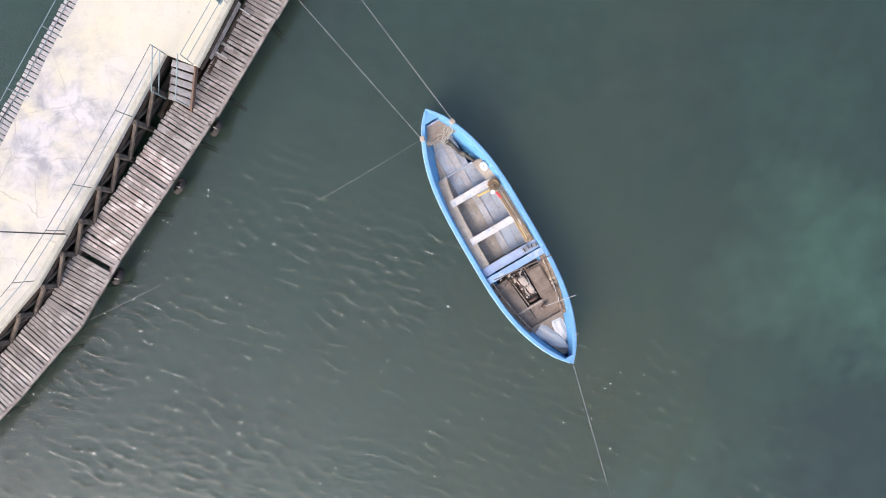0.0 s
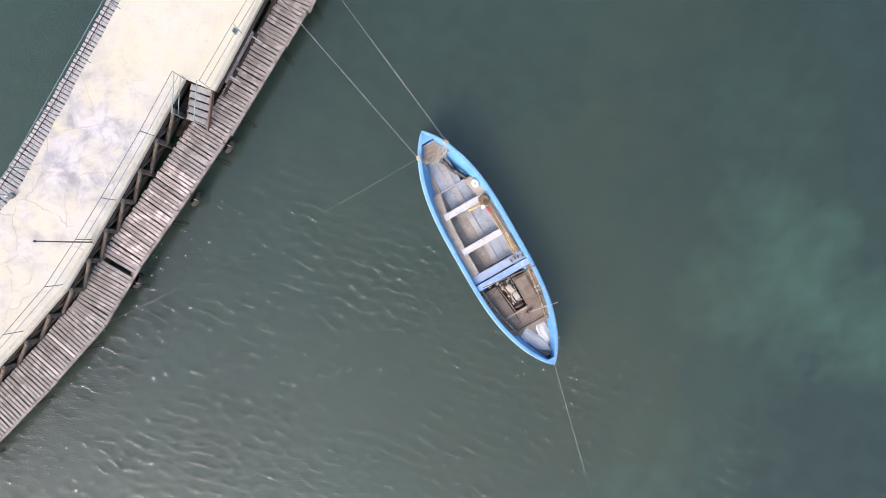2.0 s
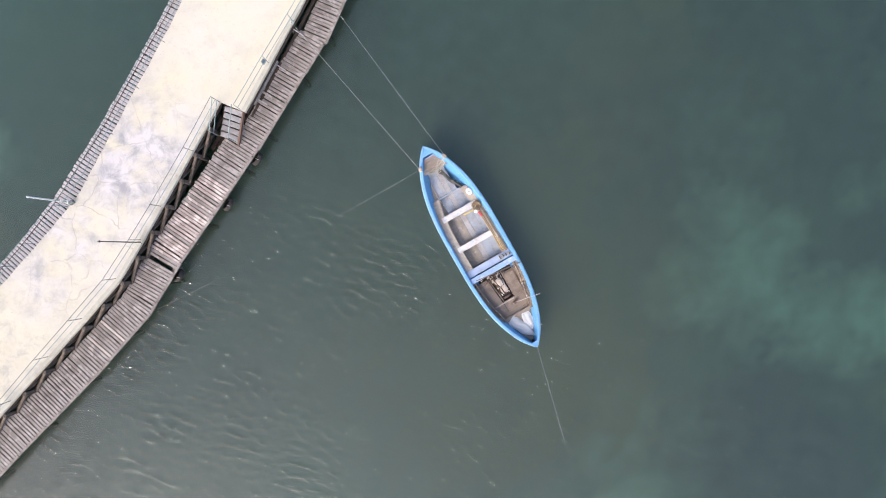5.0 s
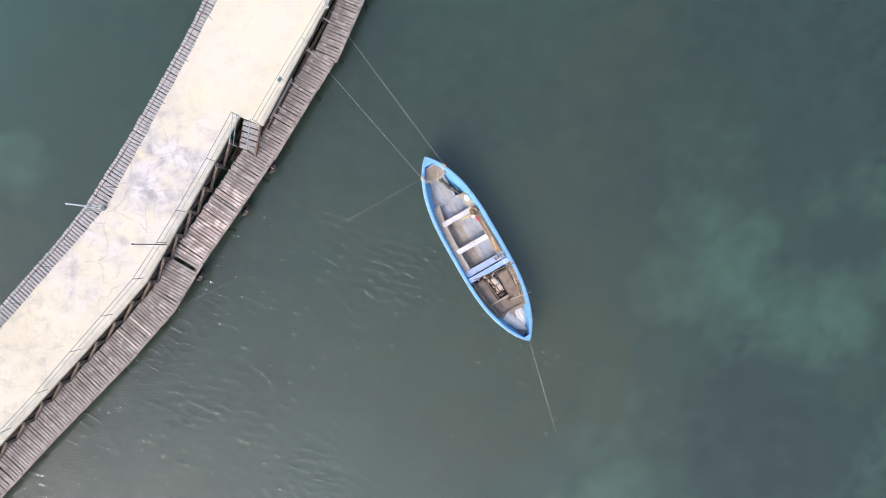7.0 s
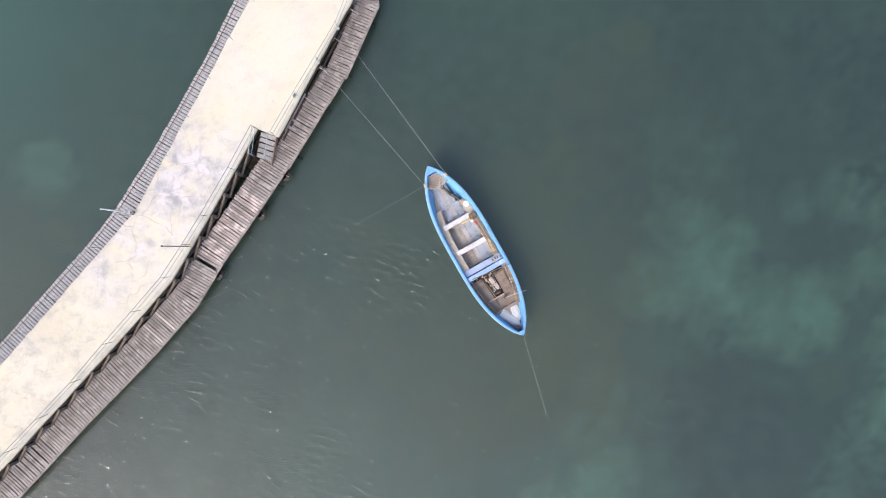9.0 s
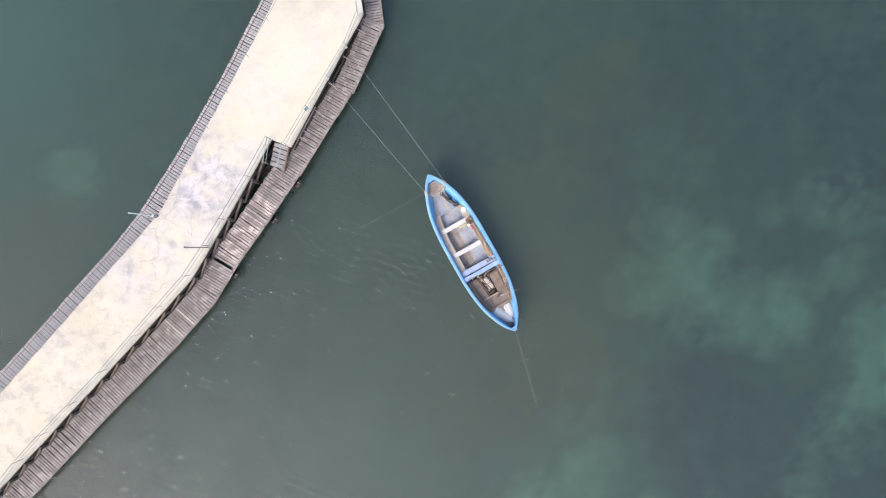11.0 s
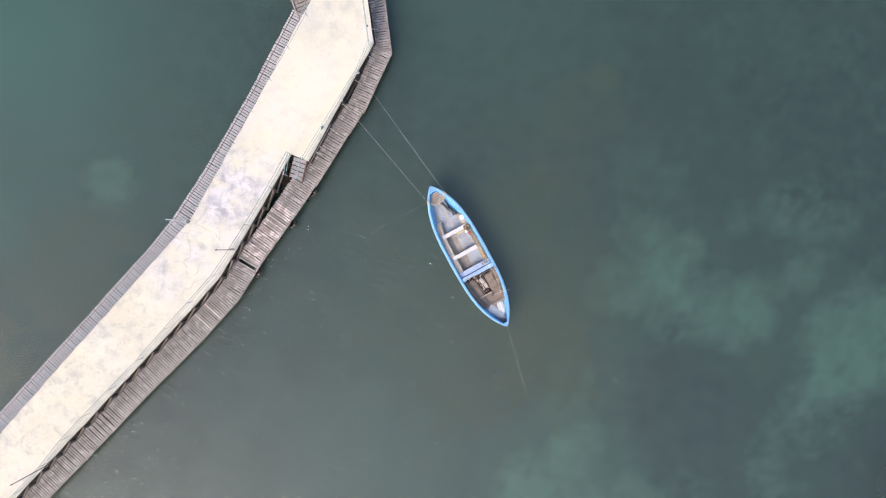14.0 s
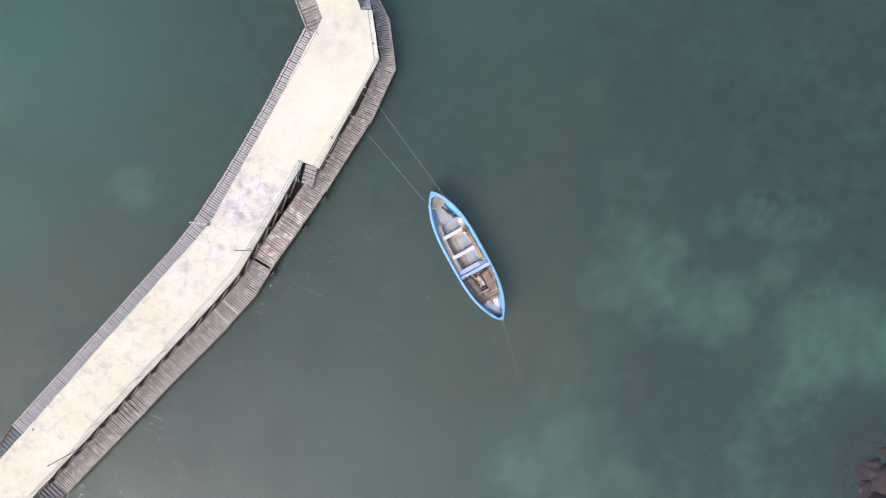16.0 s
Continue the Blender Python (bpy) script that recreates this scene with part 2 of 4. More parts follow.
def water_material():
    m = Mat("sea_water", 0.08)
    n, l = m.n, m.l
    n.remove(m.p)
    lee = n.new("ShaderNodeVectorMath")
    lee.operation = "DOT_PRODUCT"
    lee.inputs[1].default_value = (0.77, -0.64, 0)
    l.new(m.geo.outputs["Position"], lee.inputs[0])
    open_side = m.ramp(lee.outputs["Value"], -10.6, -7.5, 0.15, 1.0)
    north_east = n.new("ShaderNodeVectorMath")
    north_east.operation = "DOT_PRODUCT"
    north_east.inputs[1].default_value = (0.62, 0.78, 0)
    l.new(m.geo.outputs["Position"], north_east.inputs[0])
    open_side = m.mul(open_side, m.ramp(north_east.outputs["Value"], -3.0, 6.5, 1.0, 0.38))
    gust = m.mul(m.ramp(m.noise(0.16, 3, 0.5), 0.35, 0.65, 0.55, 1.1), open_side)
    small = m.noise((3.4, 8.0, 1.0), 3, 0.5, turn=radians(-22), distort=0.6)
    tiny = m.noise((8.5, 17.0, 1.0), 3, 0.6, turn=radians(-25), distort=0.4)
    crest = n.new("ShaderNodeAttribute")
    crest.attribute_name = "crest"
    broken = m.mul(m.mul(tiny, 0.04), m.mul(m.mul(tiny, crest.outputs["Fac"]), 5.0), "ADD")
    ripple = m.mul(m.mul(small, 0.3), gust)
    height = m.mul(ripple, m.mul(broken, gust), "ADD")

    def relief(h, strength):
        b = n.new("ShaderNodeBump")
        b.inputs["Strength"].default_value, b.inputs["Distance"].default_value = strength, 0.05
        l.new(h, b.inputs["Height"])
        return b.outputs[0]

    soft, sharp = relief(ripple, 0.3), relief(height, 0.8)
    clear = n.new("ShaderNodeBsdfTransparent")
    clear.inputs["Color"].default_value = (0.72, 0.94, 0.83, 1)
    murk = n.new("ShaderNodeBsdfDiffuse")
    # olive silt stirred up round the mooring
    silt = m.near(3.0, -4.0, 5.5, 0.7)
    for x, y, r, k in ((-2.5, -3.0, 6.0, 0.75), (5.0, 3.5, 4.5, 0.6), (-22.0, -4.0, 7.0, 0.9)):
        silt = m.mul(silt, m.mul(m.near(x, y, r, 0.8), k), "MAXIMUM")
    silt = m.mul(silt, m.ramp(m.noise(0.35, 4, 0.55, distort=0.3), 0.3, 0.65, 0.45, 1.0))
    l.new(m.mix(silt, (0.057, 0.093, 0.0735), (0.078, 0.095, 0.068)), murk.inputs["Color"])
    body = n.new("ShaderNodeMixShader")
    body.inputs[0].default_value = 0.34
    l.new(soft, murk.inputs["Normal"])
    l.new(clear.outputs[0], body.inputs[1])
    l.new(murk.outputs[0], body.inputs[2])
    # capillary ripples too fine to see spread the sky's light; the larger ones glint
    sheen = n.new("ShaderNodeBsdfGlossy")
    sheen.inputs["Roughness"].default_value = 0.40
    sheen.inputs["Color"].default_value = (0.96, 0.80, 0.92, 1)
    l.new(soft, sheen.inputs["Normal"])
    glint = n.new("ShaderNodeBsdfGlossy")
    glint.inputs["Roughness"].default_value = 0.045
    glint.inputs["Color"].default_value = (0.80, 0.93, 1.0, 1)
    l.new(sharp, glint.inputs["Normal"])
    both = n.new("ShaderNodeMixShader")
    both.inputs[0].default_value = 0.6
    l.new(sheen.outputs[0], both.inputs[1])
    l.new(glint.outputs[0], both.inputs[2])
    fres = n.new("ShaderNodeFresnel")
    fres.inputs["IOR"].default_value = 1.6
    l.new(soft, fres.inputs["Normal"])
    top = n.new("ShaderNodeMixShader")
    l.new(fres.outputs[0], top.inputs[0])
    l.new(body.outputs[0], top.inputs[1])
    l.new(both.outputs[0], top.inputs[2])
    l.new(top.outputs[0], n["Material Output"].inputs["Surface"])
    return m.m


SEABED, WATER = seabed_material(), water_material()


# ---- mesh helpers ----
def part(name, bm, material, parent=None, label=""):
    me = bpy.data.meshes.new(name)
    bm.normal_update()
    bm.to_mesh(me)
    bm.free()
    me.materials.append(material)
    ob = new(name, me)
    ob.parent = parent
    return tagged(ob, label)


def smooth(ob):
    ob.data.shade_smooth()
    return ob


def thing(name, at=None, label="", category="", group="", kind=""):
    ob = new(name)
    if at is not None:
        ob.matrix_world = at
    return tagged(ob, label, category, group, kind)


def box(bm, m, sx, sy, sz, bevel=0.0):
    made = bmesh.ops.create_cube(bm, size=1.0, matrix=m @ Matrix.Diagonal((sx, sy, sz, 1)))
    if bevel:
        edges = {e for v in made["verts"] for e in v.link_edges}
        bmesh.ops.bevel(bm, geom=list(edges), offset=bevel, segments=1, affect="EDGES")
    return bm


def span(p, q, up=(0, 0, 1)):
    """A frame at the middle of p to q, its y along it, and the length."""
    p, q = Vector(p), Vector(q)
    y = (q - p).normalized()
    up = Vector(up)
    if abs(y.dot(up)) > 0.98:
        up = Vector((1, 0, 0))
    x = y.cross(up).normalized()
    z = x.cross(y)
    m = Matrix((x, y, z)).transposed().to_4x4()
    m.translation = (p + q) / 2
    return m, (q - p).length


def beam(bm, p, q, w, h, bevel=0.006):
    m, d = span(p, q)
    return box(bm, m, w, d, h, bevel)


def tube(bm, pts, r, seg=6, r_end=None):
    """A round bar along points."""
    pts = [Vector(p) for p in pts]
    rings = []
    for i, p in enumerate(pts):
        d = (pts[min(i + 1, len(pts) - 1)] - pts[max(i - 1, 0)]).normalized()
        a = d.cross(Vector((0, 0, 1)))
        a = a.normalized() if a.length > 1e-3 else Vector((1, 0, 0))
        b = d.cross(a)
        rr = r if r_end is None else r + (r_end - r) * i / (len(pts) - 1)
        rings.append([bm.verts.new(p + rr * (math.cos(k * math.tau / seg) * a + math.sin(k * math.tau / seg) * b)) for k in range(seg)])
    for u, v in zip(rings, rings[1:]):
        for k in range(seg):
            bm.faces.new((u[k], u[(k + 1) % seg], v[(k + 1) % seg], v[k]))
    bm.faces.new(rings[0][::-1])
    bm.faces.new(rings[-1])
    return bm


def disc(bm, m, r, depth, seg=16, r2=None):
    bmesh.ops.create_cone(bm, cap_ends=True, segments=seg, radius1=r, radius2=r if r2 is None else r2, depth=depth, matrix=m)
    return bm


def slab(bm, outline, z0, z1):
    """A flat piece with the outline given in the plan."""
    low = [bm.verts.new((x, y, z0)) for x, y in outline]
    top = [bm.verts.new((x, y, z1)) for x, y in outline]
    bm.faces.new(top)
    bm.faces.new(low[::-1])
    for i in range(len(top)):
        j = (i + 1) % len(top)
        bm.faces.new((low[i], low[j], top[j], top[i]))
    bmesh.ops.recalc_face_normals(bm, faces=bm.faces)
    return bm


def along(line, step, start=0.0):
    """Points and directions at even steps along a line in the plan."""
    pts = [Vector(p) for p in line]
    lens = [0.0]
    for a, b in zip(pts, pts[1:]):
        lens.append(lens[-1] + (b - a).length)

    def at(s):
        s = min(max(s, 0.0), lens[-1])
        for i in range(len(pts) - 1):
            if s <= lens[i + 1] or i == len(pts) - 2:
                return pts[i].lerp(pts[i + 1], (s - lens[i]) / (lens[i + 1] - lens[i]))

    out, s = [], start
    while s < lens[-1]:
        d = (at(s + 0.35) - at(s - 0.35)).normalized()
        out.append((at(s), d, s))
        s += step
    return out


def offset(line, d):
    """A line shifted to the right of its direction by d."""
    pts = [Vector(p) for p in line]
    out = []
    for i, p in enumerate(pts):
        a = (pts[i] - pts[i - 1]).normalized() if i else (pts[1] - pts[0]).normalized()
        b = (pts[i + 1] - pts[i]).normalized() if i < len(pts) - 1 else a
        t = (a + b).normalized()
        nrm = Vector((t.y, -t.x))
        out.append(p + nrm * (d / max(0.5, math.sqrt((1 + a.dot(b)) / 2))))
    return out


# ---- water and seabed ----
def stretched(lo, hi, step, far):
    """Even steps from lo to hi, widening to the horizon on both sides."""
    mid = np.arange(lo, hi + step / 2, step)
    grow = step * np.cumsum(1.45 ** np.arange(1, 40))
    grow = np.append(grow[grow < far * 0.7], far)
    return np.concatenate((lo - grow[::-1], mid, hi + grow))


def sheet(name, xs, ys, height, material):
    gx, gy = np.meshgrid(xs, ys)
    gz, extra = height(gx, gy)
    co = np.stack((gx, gy, gz), -1).reshape(-1, 3)
    nx, ny = len(xs), len(ys)
    i = (np.arange(ny - 1)[:, None] * nx + np.arange(nx - 1)[None]).ravel()
    me = bpy.data.meshes.new(name)
    me.from_pydata(co.tolist(), [], np.stack((i, i + 1, i + nx + 1, i + nx), -1).tolist())
    me.materials.append(material)
    me.shade_smooth()
    if extra is not None:
        me.attributes.new("crest", "FLOAT", "POINT").data.foreach_set("value", extra.astype(np.float32).ravel())
    return new(name, me), gx, gy


def waves(x, y):
    """Short wind waves with sharp crests that lean south-west, calmer in the pier's lee and to the north-east."""
    rng = np.random.RandomState(4)
    parts = []
    for k in range(54):
        length = 0.15 + 0.28 * rng.rand() ** 1.3
        a = radians(-113 + rng.normal() * 20)
        w = math.tau / length
        parts.append((w * math.cos(a), w * math.sin(a), rng.rand() * 7, length ** 0.95))
    norm = math.sqrt(sum(p[3] ** 2 for p in parts) / 2)

    def heap(x, y):
        z = np.zeros(x.shape, np.float32)
        for wx, wy, shift, size in parts:
            z += np.float32(size / norm) * np.sin((x * wx + y * wy + shift).astype(np.float32))
        return z

    z = heap(x, y)
    z = heap(x + 0.012 * z, y + 0.026 * z)
    crest = np.log1p(np.exp(3.0 * (z - 0.95))) / 3.0
    swell = 0 * x
    for k in range(10):
        length = 3.0 + 6.0 * rng.rand()
        a = math.tau * rng.rand()
        swell = swell + np.sin((x * math.cos(a) + y * math.sin(a)) * math.tau / length + rng.rand() * 7) / 10 ** 0.5
    lee = np.clip((0.77 * x - 0.64 * y + 10.6) / 2.6, 0.10, 1)
    far = 1 - 0.7 * np.clip((0.75 * x + 0.66 * y + 0.5) / 9.0, 0, 1)
    fade = np.clip(1.6 - np.hypot(x / 30, y / 24), 0, 1)
    force = lee * far * fade * np.clip(0.85 + 0.25 * swell, 0.4, 1.4)
    fresh = np.clip(1 - (y + 3.8 + 0.25 * x) / 5.0, 0.0, 1)
    return (0.0026 * (1.4 - 0.4 * fresh) * z + 0.0034 * fresh * crest) * force, np.clip(crest - 0.4, 0, 1.5) * force * (0.03 + 0.97 * fresh ** 1.7)


water, _, _ = sheet("water", stretched(-25, 25, 0.042, 2500), stretched(-14.6, 14.6, 0.042, 2500), waves, WATER)
tagged(water, "rippled grey-green sea water round the pier", "water", kind="structure")

GREEN = ((10.4, 1.5, 1.5, 0.75), (11.3, -0.0, 1.8, 0.82), (12.4, 0.9, 1.0, 0.6), (9.4, -1.1, 1.5, 0.7), (8.3, -1.4, 1.1, 0.45), (12.0, -2.3, 1.5, 0.7), (13.8, -2.2, 2.0, 0.85),
         (15.6, -2.0, 1.7, 0.9), (16.8, -1.0, 1.0, 0.45), (14.9, -3.3, 1.3, 0.7), (17.2, 2.9, 1.4, 0.75), (18.7, 2.7, 1.5, 0.75), (20.1, 2.6, 1.1, 0.5), (15.1, 2.4, 0.9, 0.45),
         (18.3, -0.2, 1.1, 0.6), (18.9, 0.6, 0.7, 0.4), (20.2, -2.7, 1.7, 0.8), (21.7, -2.5, 2.2, 1.0), (23.0, -4.3, 2.2, 1.0), (21.3, -4.7, 2.1, 1.0), (20.3, -6.2, 1.8, 0.9),
         (19.1, -7.3, 1.8, 0.9), (17.8, -8.2, 1.5, 0.8), (16.6, -9.5, 1.4, 0.7), (5.5, -11.1, 2.0, 0.8), (7.0, -11.8, 2.2, 0.75), (6.5, -10.1, 1.6, 0.75), (7.3, -8.9, 1.2, 0.55),
         (6.2, -6.8, 1.5, 0.4), (6.9, -5.3, 1.2, 0.35), (9.8, -11.9, 1.6, 0.5), (12.8, -11.5, 1.3, 0.35), (17.5, -11.7, 1.5, 0.4), (11.2, 4.2, 1.4, 0.3), (13.8, 11.6, 1.6, 0.18),
         (23.2, 8.5, 2.0, 0.4), (20.2, 11.1, 1.6, 0.25), (9.7, 5.1, 1.8, 0.25), (21.9, 4.5, 1.6, 0.3))
GREEN_WEST = ((-16.7, 3.9, 1.3, 0.6), (-24.5, 9.0, 2.2, 0.4))
PALE_SAND = ((-22.5, 11.0, 8.5, 1.0), (-24.0, 3.0, 5.0, 0.7), (6.0, -11.0, 5.0, 0.55), (-2.0, -10.0, 6.0, 0.4), (21.0, -4.0, 4.0, 0.2), (3.0, 14.0, 6.0, 0.25))
DARK = ((12.6, -6.7, 3.6, 0.9), (14.0, -8.8, 3.2, 0.85), (10.6, -7.0, 2.0, 0.7), (16.0, -6.6, 2.2, 0.7), (19.8, -9.6, 2.8, 0.8), (22.2, -8.0, 2.6, 0.9), (22.5, -10.7, 3.0, 0.8),
        (22.6, 1.5, 3.0, 0.8), (14.4, 4.3, 2.4, 0.6), (15.9, 1.0, 1.6, 0.6), (13.5, -0.6, 1.2, 0.5), (23.3, 4.5, 2.6, 0.6), (8.6, 2.1, 1.6, 0.4), (23.0, 8.0, 8.0, 1.0), (14.0, 10.5, 5.0, 0.7), (9.5, 4.0, 3.5, 0.5))
BROWN = ((7.9, 9.4, 0.9, 0.7), (6.3, 7.0, 1.2, 0.4), (7.5, 8.0, 1.6, 0.3), (4.6, 3.6, 2.2, 0.5), (3.4, 1.6, 2.6, 0.6), (6.4, -1.0, 3.0, 0.5), (5.2, -4.6, 3.4, 0.8),
         (1.5, -5.0, 4.2, 0.5), (-1.0, -1.5, 4.0, 0.35), (-3.5, 3.0, 3.0, 0.2), (16.3, -5.0, 0.9, 0.4), (-24.0, -6.0, 4.0, 0.9), (-18.5, -1.0, 3.2, 0.6), (-14.0, 6.0, 2.4, 0.25))


def seabed_height(x, y):
    return -2.3 + 0.12 * np.sin(x * 0.6 + 1.3 * np.sin(y * 0.4)) * np.sin(y * 0.5) + 0 * x, None


seabed, sx, sy = sheet("seabed", stretched(-30, 30, 0.3, 2500), stretched(-18, 18, 0.3, 2500), seabed_height, SEABED)
tagged(seabed, "sandy seabed with patches of green weed under water", "seabed", kind="structure")
warp = np.array([[noise.noise((x * 0.3, y * 0.3, 1.0)) + 0.6 * noise.noise((x * 0.9, y * 0.9, 7.0)) + 0.55 * noise.noise((x * 2.2, y * 2.2, 3.0))
                  for x, y in zip(rx, ry)] for rx, ry in zip(sx, sy)])


def cover(blobs):
    c = 0 * sx
    for x, y, r, k in blobs:
        d = np.hypot(sx - x, sy - y) / (0.9 * r) + warp * 0.6
        c = np.maximum(c, k * np.clip((1.35 - d) / 0.65, 0, 1))
    return c


pale = 0 * sx
for x, y, r, k in PALE_SAND:
    pale = np.maximum(pale, k * np.exp(-((sx - x) ** 2 + (sy - y) ** 2) / r ** 2))
layer = seabed.data.color_attributes.new("cover", "FLOAT_COLOR", "POINT")
rgba = np.stack((cover(GREEN + GREEN_WEST), cover(DARK), cover(BROWN), np.clip(pale, 0, 1)), -1)
layer.data.foreach_set("color", rgba.astype(np.float32).ravel())

ROCK = paint("dark_weedy_rock", (0.028, 0.022, 0.027), (0.07, 0.055, 0.06), 0.6, 0.9, 3, (0.015, 0.015, 0.015))


def rock(x, y, z, size, seed):
    bm = bmesh.new()
    bmesh.ops.create_icosphere(bm, subdivisions=5, radius=size)
    for v in bm.verts:
        k = noise.noise(v.co * 0.9 / size + Vector((seed, 0, 0))) * 0.45 + noise.noise(v.co * 3 / size + Vector((0, seed, 0))) * 0.18
        v.co *= 1 + k
        v.co.z *= 0.6
    ob = tagged(smooth(part("rock", bm, ROCK)), "dark weedy rock just awash at the water surface", "rock", "rocks awash")
    ob.matrix_world = pose(x, y, z)


for k, (x, y, z, size) in enumerate(((22.2, -10.1, -0.42, 0.95), (22.9, -9.2, -0.46, 0.9), (23.2, -10.7, -0.4, 1.1), (21.9, -11.2, -0.38, 0.85), (22.0, -9.1, -0.36, 0.5),
                                     (23.9, -8.6, -0.5, 1.0), (24.4, -10.0, -0.5, 1.1), (23.0, -12.0, -0.45, 1.1), (21.5, -10.4, -0.3, 0.4), (22.5, -11.7, -0.3, 0.6))):
    rock(x, y, z, size, 3.0 + 5 * k)

# ---- the pier ----
DECK_Z, WALK_Z = 1.4, 0.6
DECK_EAST = [(-7.96, 22.0), (-4.28, 12.8), (-4.07, 12.26), (-3.54, 12.28), (-3.13, 9.87), (-5.97, 4.44), (-6.7, 4.72), (-7.95, 2.38), (-9.1, 0.31), (-9.82, -0.95),
             (-11.15, -2.51), (-13.1, -4.71), (-19.44, -11.82), (-26.55, -19.76)]
DECK_WEST = [(-10.0, 22.0), (-6.29, 12.67), (-5.97, 11.82), (-8.86, 6.15), (-10.35, 3.33), (-10.86, 2.4), (-11.08, 1.95), (-11.5, 1.36), (-14.5, -2.16), (-21.25, -10.1), (-29.0, -19.2)]


DECK_EAST[6:] = offset(DECK_EAST[6:], 0.06)


def ragged(line, step, amount):
    """The line with points added and set slightly off it, as a broken edge."""
    out = []
    for a, b in zip(line, line[1:]):
        a, b = Vector(a), Vector(b)
        k = max(1, int((b - a).length / step))
        for i in range(k):
            p = a.lerp(b, i / k)
            if i:
                p += Vector((random.uniform(-1, 1), random.uniform(-1, 1))) * amount
            out.append((p.x, p.y))
    out.append(tuple(line[-1]))
    return out


bm = bmesh.new()
slab(bm, ragged(DECK_EAST, 0.5, 0.012) + ragged(DECK_WEST, 0.35, 0.022)[::-1], DECK_Z - 0.11, DECK_Z)
bmesh.ops.triangulate(bm, faces=[f for f in bm.faces if len(f.verts) > 4])
deck = part("pier_deck", bm, DECK)
tagged(deck, "worn cream-painted concrete deck of a pier", "pier deck", kind="structure")

# kerb along the east edge, slightly proud of the deck
for run in (DECK_EAST[4:6], DECK_EAST[6:13]):
    bm = bmesh.new()
    line = offset(run, 0.07)
    for a, b in zip(line, line[1:]):
        beam(bm, (*a, DECK_Z + 0.012), (*b, DECK_Z + 0.012), 0.13, 0.04, 0.01)
    part("edge_strip", bm, KERB, deck)


for x, y in ((-19.7, -8.66), (-3.45, 10.63)):
    bm = bmesh.new()
    disc(bm, Matrix(), 0.055, 0.012, 14)
    tagged(part("drain_cover", bm, DARK_METAL), "small dark round drain cover in the pier deck", "drain cover", "deck drains").matrix_world = pose(x, y, DECK_Z + 0.006)

# ---- timber frame that carries the deck ----
frame_work = thing("pier_frame", None, "dark weathered timber posts and braces under the pier deck", "timber frame", kind="structure")


def post(x, y, top, w=0.12, lean=0.0):
    bm = bmesh.new()
    beam(bm, (x + lean, y, -2.35), (x, y, top), w, w, 0.012)
    part("post", bm, FRAME, frame_work)


east_feet = along(offset(DECK_EAST[6:13], -0.06), 0.925, 0.9)
for i, (p, d, s) in enumerate(east_feet):
    post(p.x, p.y, DECK_Z - 0.1, 0.12)
    if i:
        q = east_feet[i - 1][0]
        bm = bmesh.new()
        beam(bm, (q.x + 0.03, q.y - 0.02, DECK_Z - 0.12), (p.x + 0.05, p.y - 0.0, WALK_Z + 0.04), 0.085, 0.09, 0.01)
        part("brace", bm, FRAME, frame_work)
        bm = bmesh.new()
        beam(bm, (q.x - 0.04, q.y + 0.03, WALK_Z - 0.1), (p.x - 0.06, p.y + 0.04, DECK_Z - 0.26), 0.055, 0.06, 0.008)
        part("brace", bm, FRAME, frame_work)
    inner = Vector((d.y, -d.x))
    bm = bmesh.new()
    beam(bm, (p.x, p.y, DECK_Z - 0.28), (p.x + inner.x * 2.55, p.y + inner.y * 2.55, DECK_Z - 0.28), 0.12, 0.16)
    part("cross_beam", bm, FRAME, frame_work)
for p, d, s in along(offset(DECK_EAST[3:6], 0.14), 1.25, 0.4):
    post(p.x, p.y, DECK_Z - 0.2, 0.11)
    bm = bmesh.new()
    beam(bm, (p.x, p.y, WALK_Z + 0.3), (p.x - d.y * 0.4, p.y + d.x * 0.4, WALK_Z + 0.03), 0.03, 0.03, 0.005)
    part("strut", bm, PLANK_GREY, frame_work, "short pale strut from the deck edge to the landing stage")
for p, d, s in along(offset(DECK_WEST[1:10], -0.15), 1.9, 0.5):
    post(p.x, p.y, DECK_Z - 0.2, 0.13)
# Stringers, coloured black to carry the shadow beneath the deck edge.
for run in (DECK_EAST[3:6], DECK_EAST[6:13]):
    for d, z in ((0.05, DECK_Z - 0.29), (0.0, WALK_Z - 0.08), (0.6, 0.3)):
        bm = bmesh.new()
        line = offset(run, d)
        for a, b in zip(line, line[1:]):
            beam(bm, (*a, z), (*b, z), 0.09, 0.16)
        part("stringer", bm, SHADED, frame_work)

# Added wall of black boards, standing in for deep shade under the deck.
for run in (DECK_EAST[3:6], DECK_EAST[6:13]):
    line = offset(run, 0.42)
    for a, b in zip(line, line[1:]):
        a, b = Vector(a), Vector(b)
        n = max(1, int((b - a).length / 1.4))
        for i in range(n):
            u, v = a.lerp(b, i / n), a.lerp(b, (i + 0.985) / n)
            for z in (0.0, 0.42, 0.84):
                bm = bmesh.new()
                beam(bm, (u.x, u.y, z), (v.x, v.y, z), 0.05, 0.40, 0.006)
                part("sheathing_board", bm, SHADED, frame_work, "added black boards standing in for the shade under the deck")

# Added black boards that darken the opening below the steps like shade.
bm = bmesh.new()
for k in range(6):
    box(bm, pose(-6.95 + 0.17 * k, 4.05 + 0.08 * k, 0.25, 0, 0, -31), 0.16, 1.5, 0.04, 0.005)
part("sheathing_board", bm, SHADED, frame_work, "added black boards standing in for the shade under the steps")

# ---- railings ----
RAIL_H = 0.95


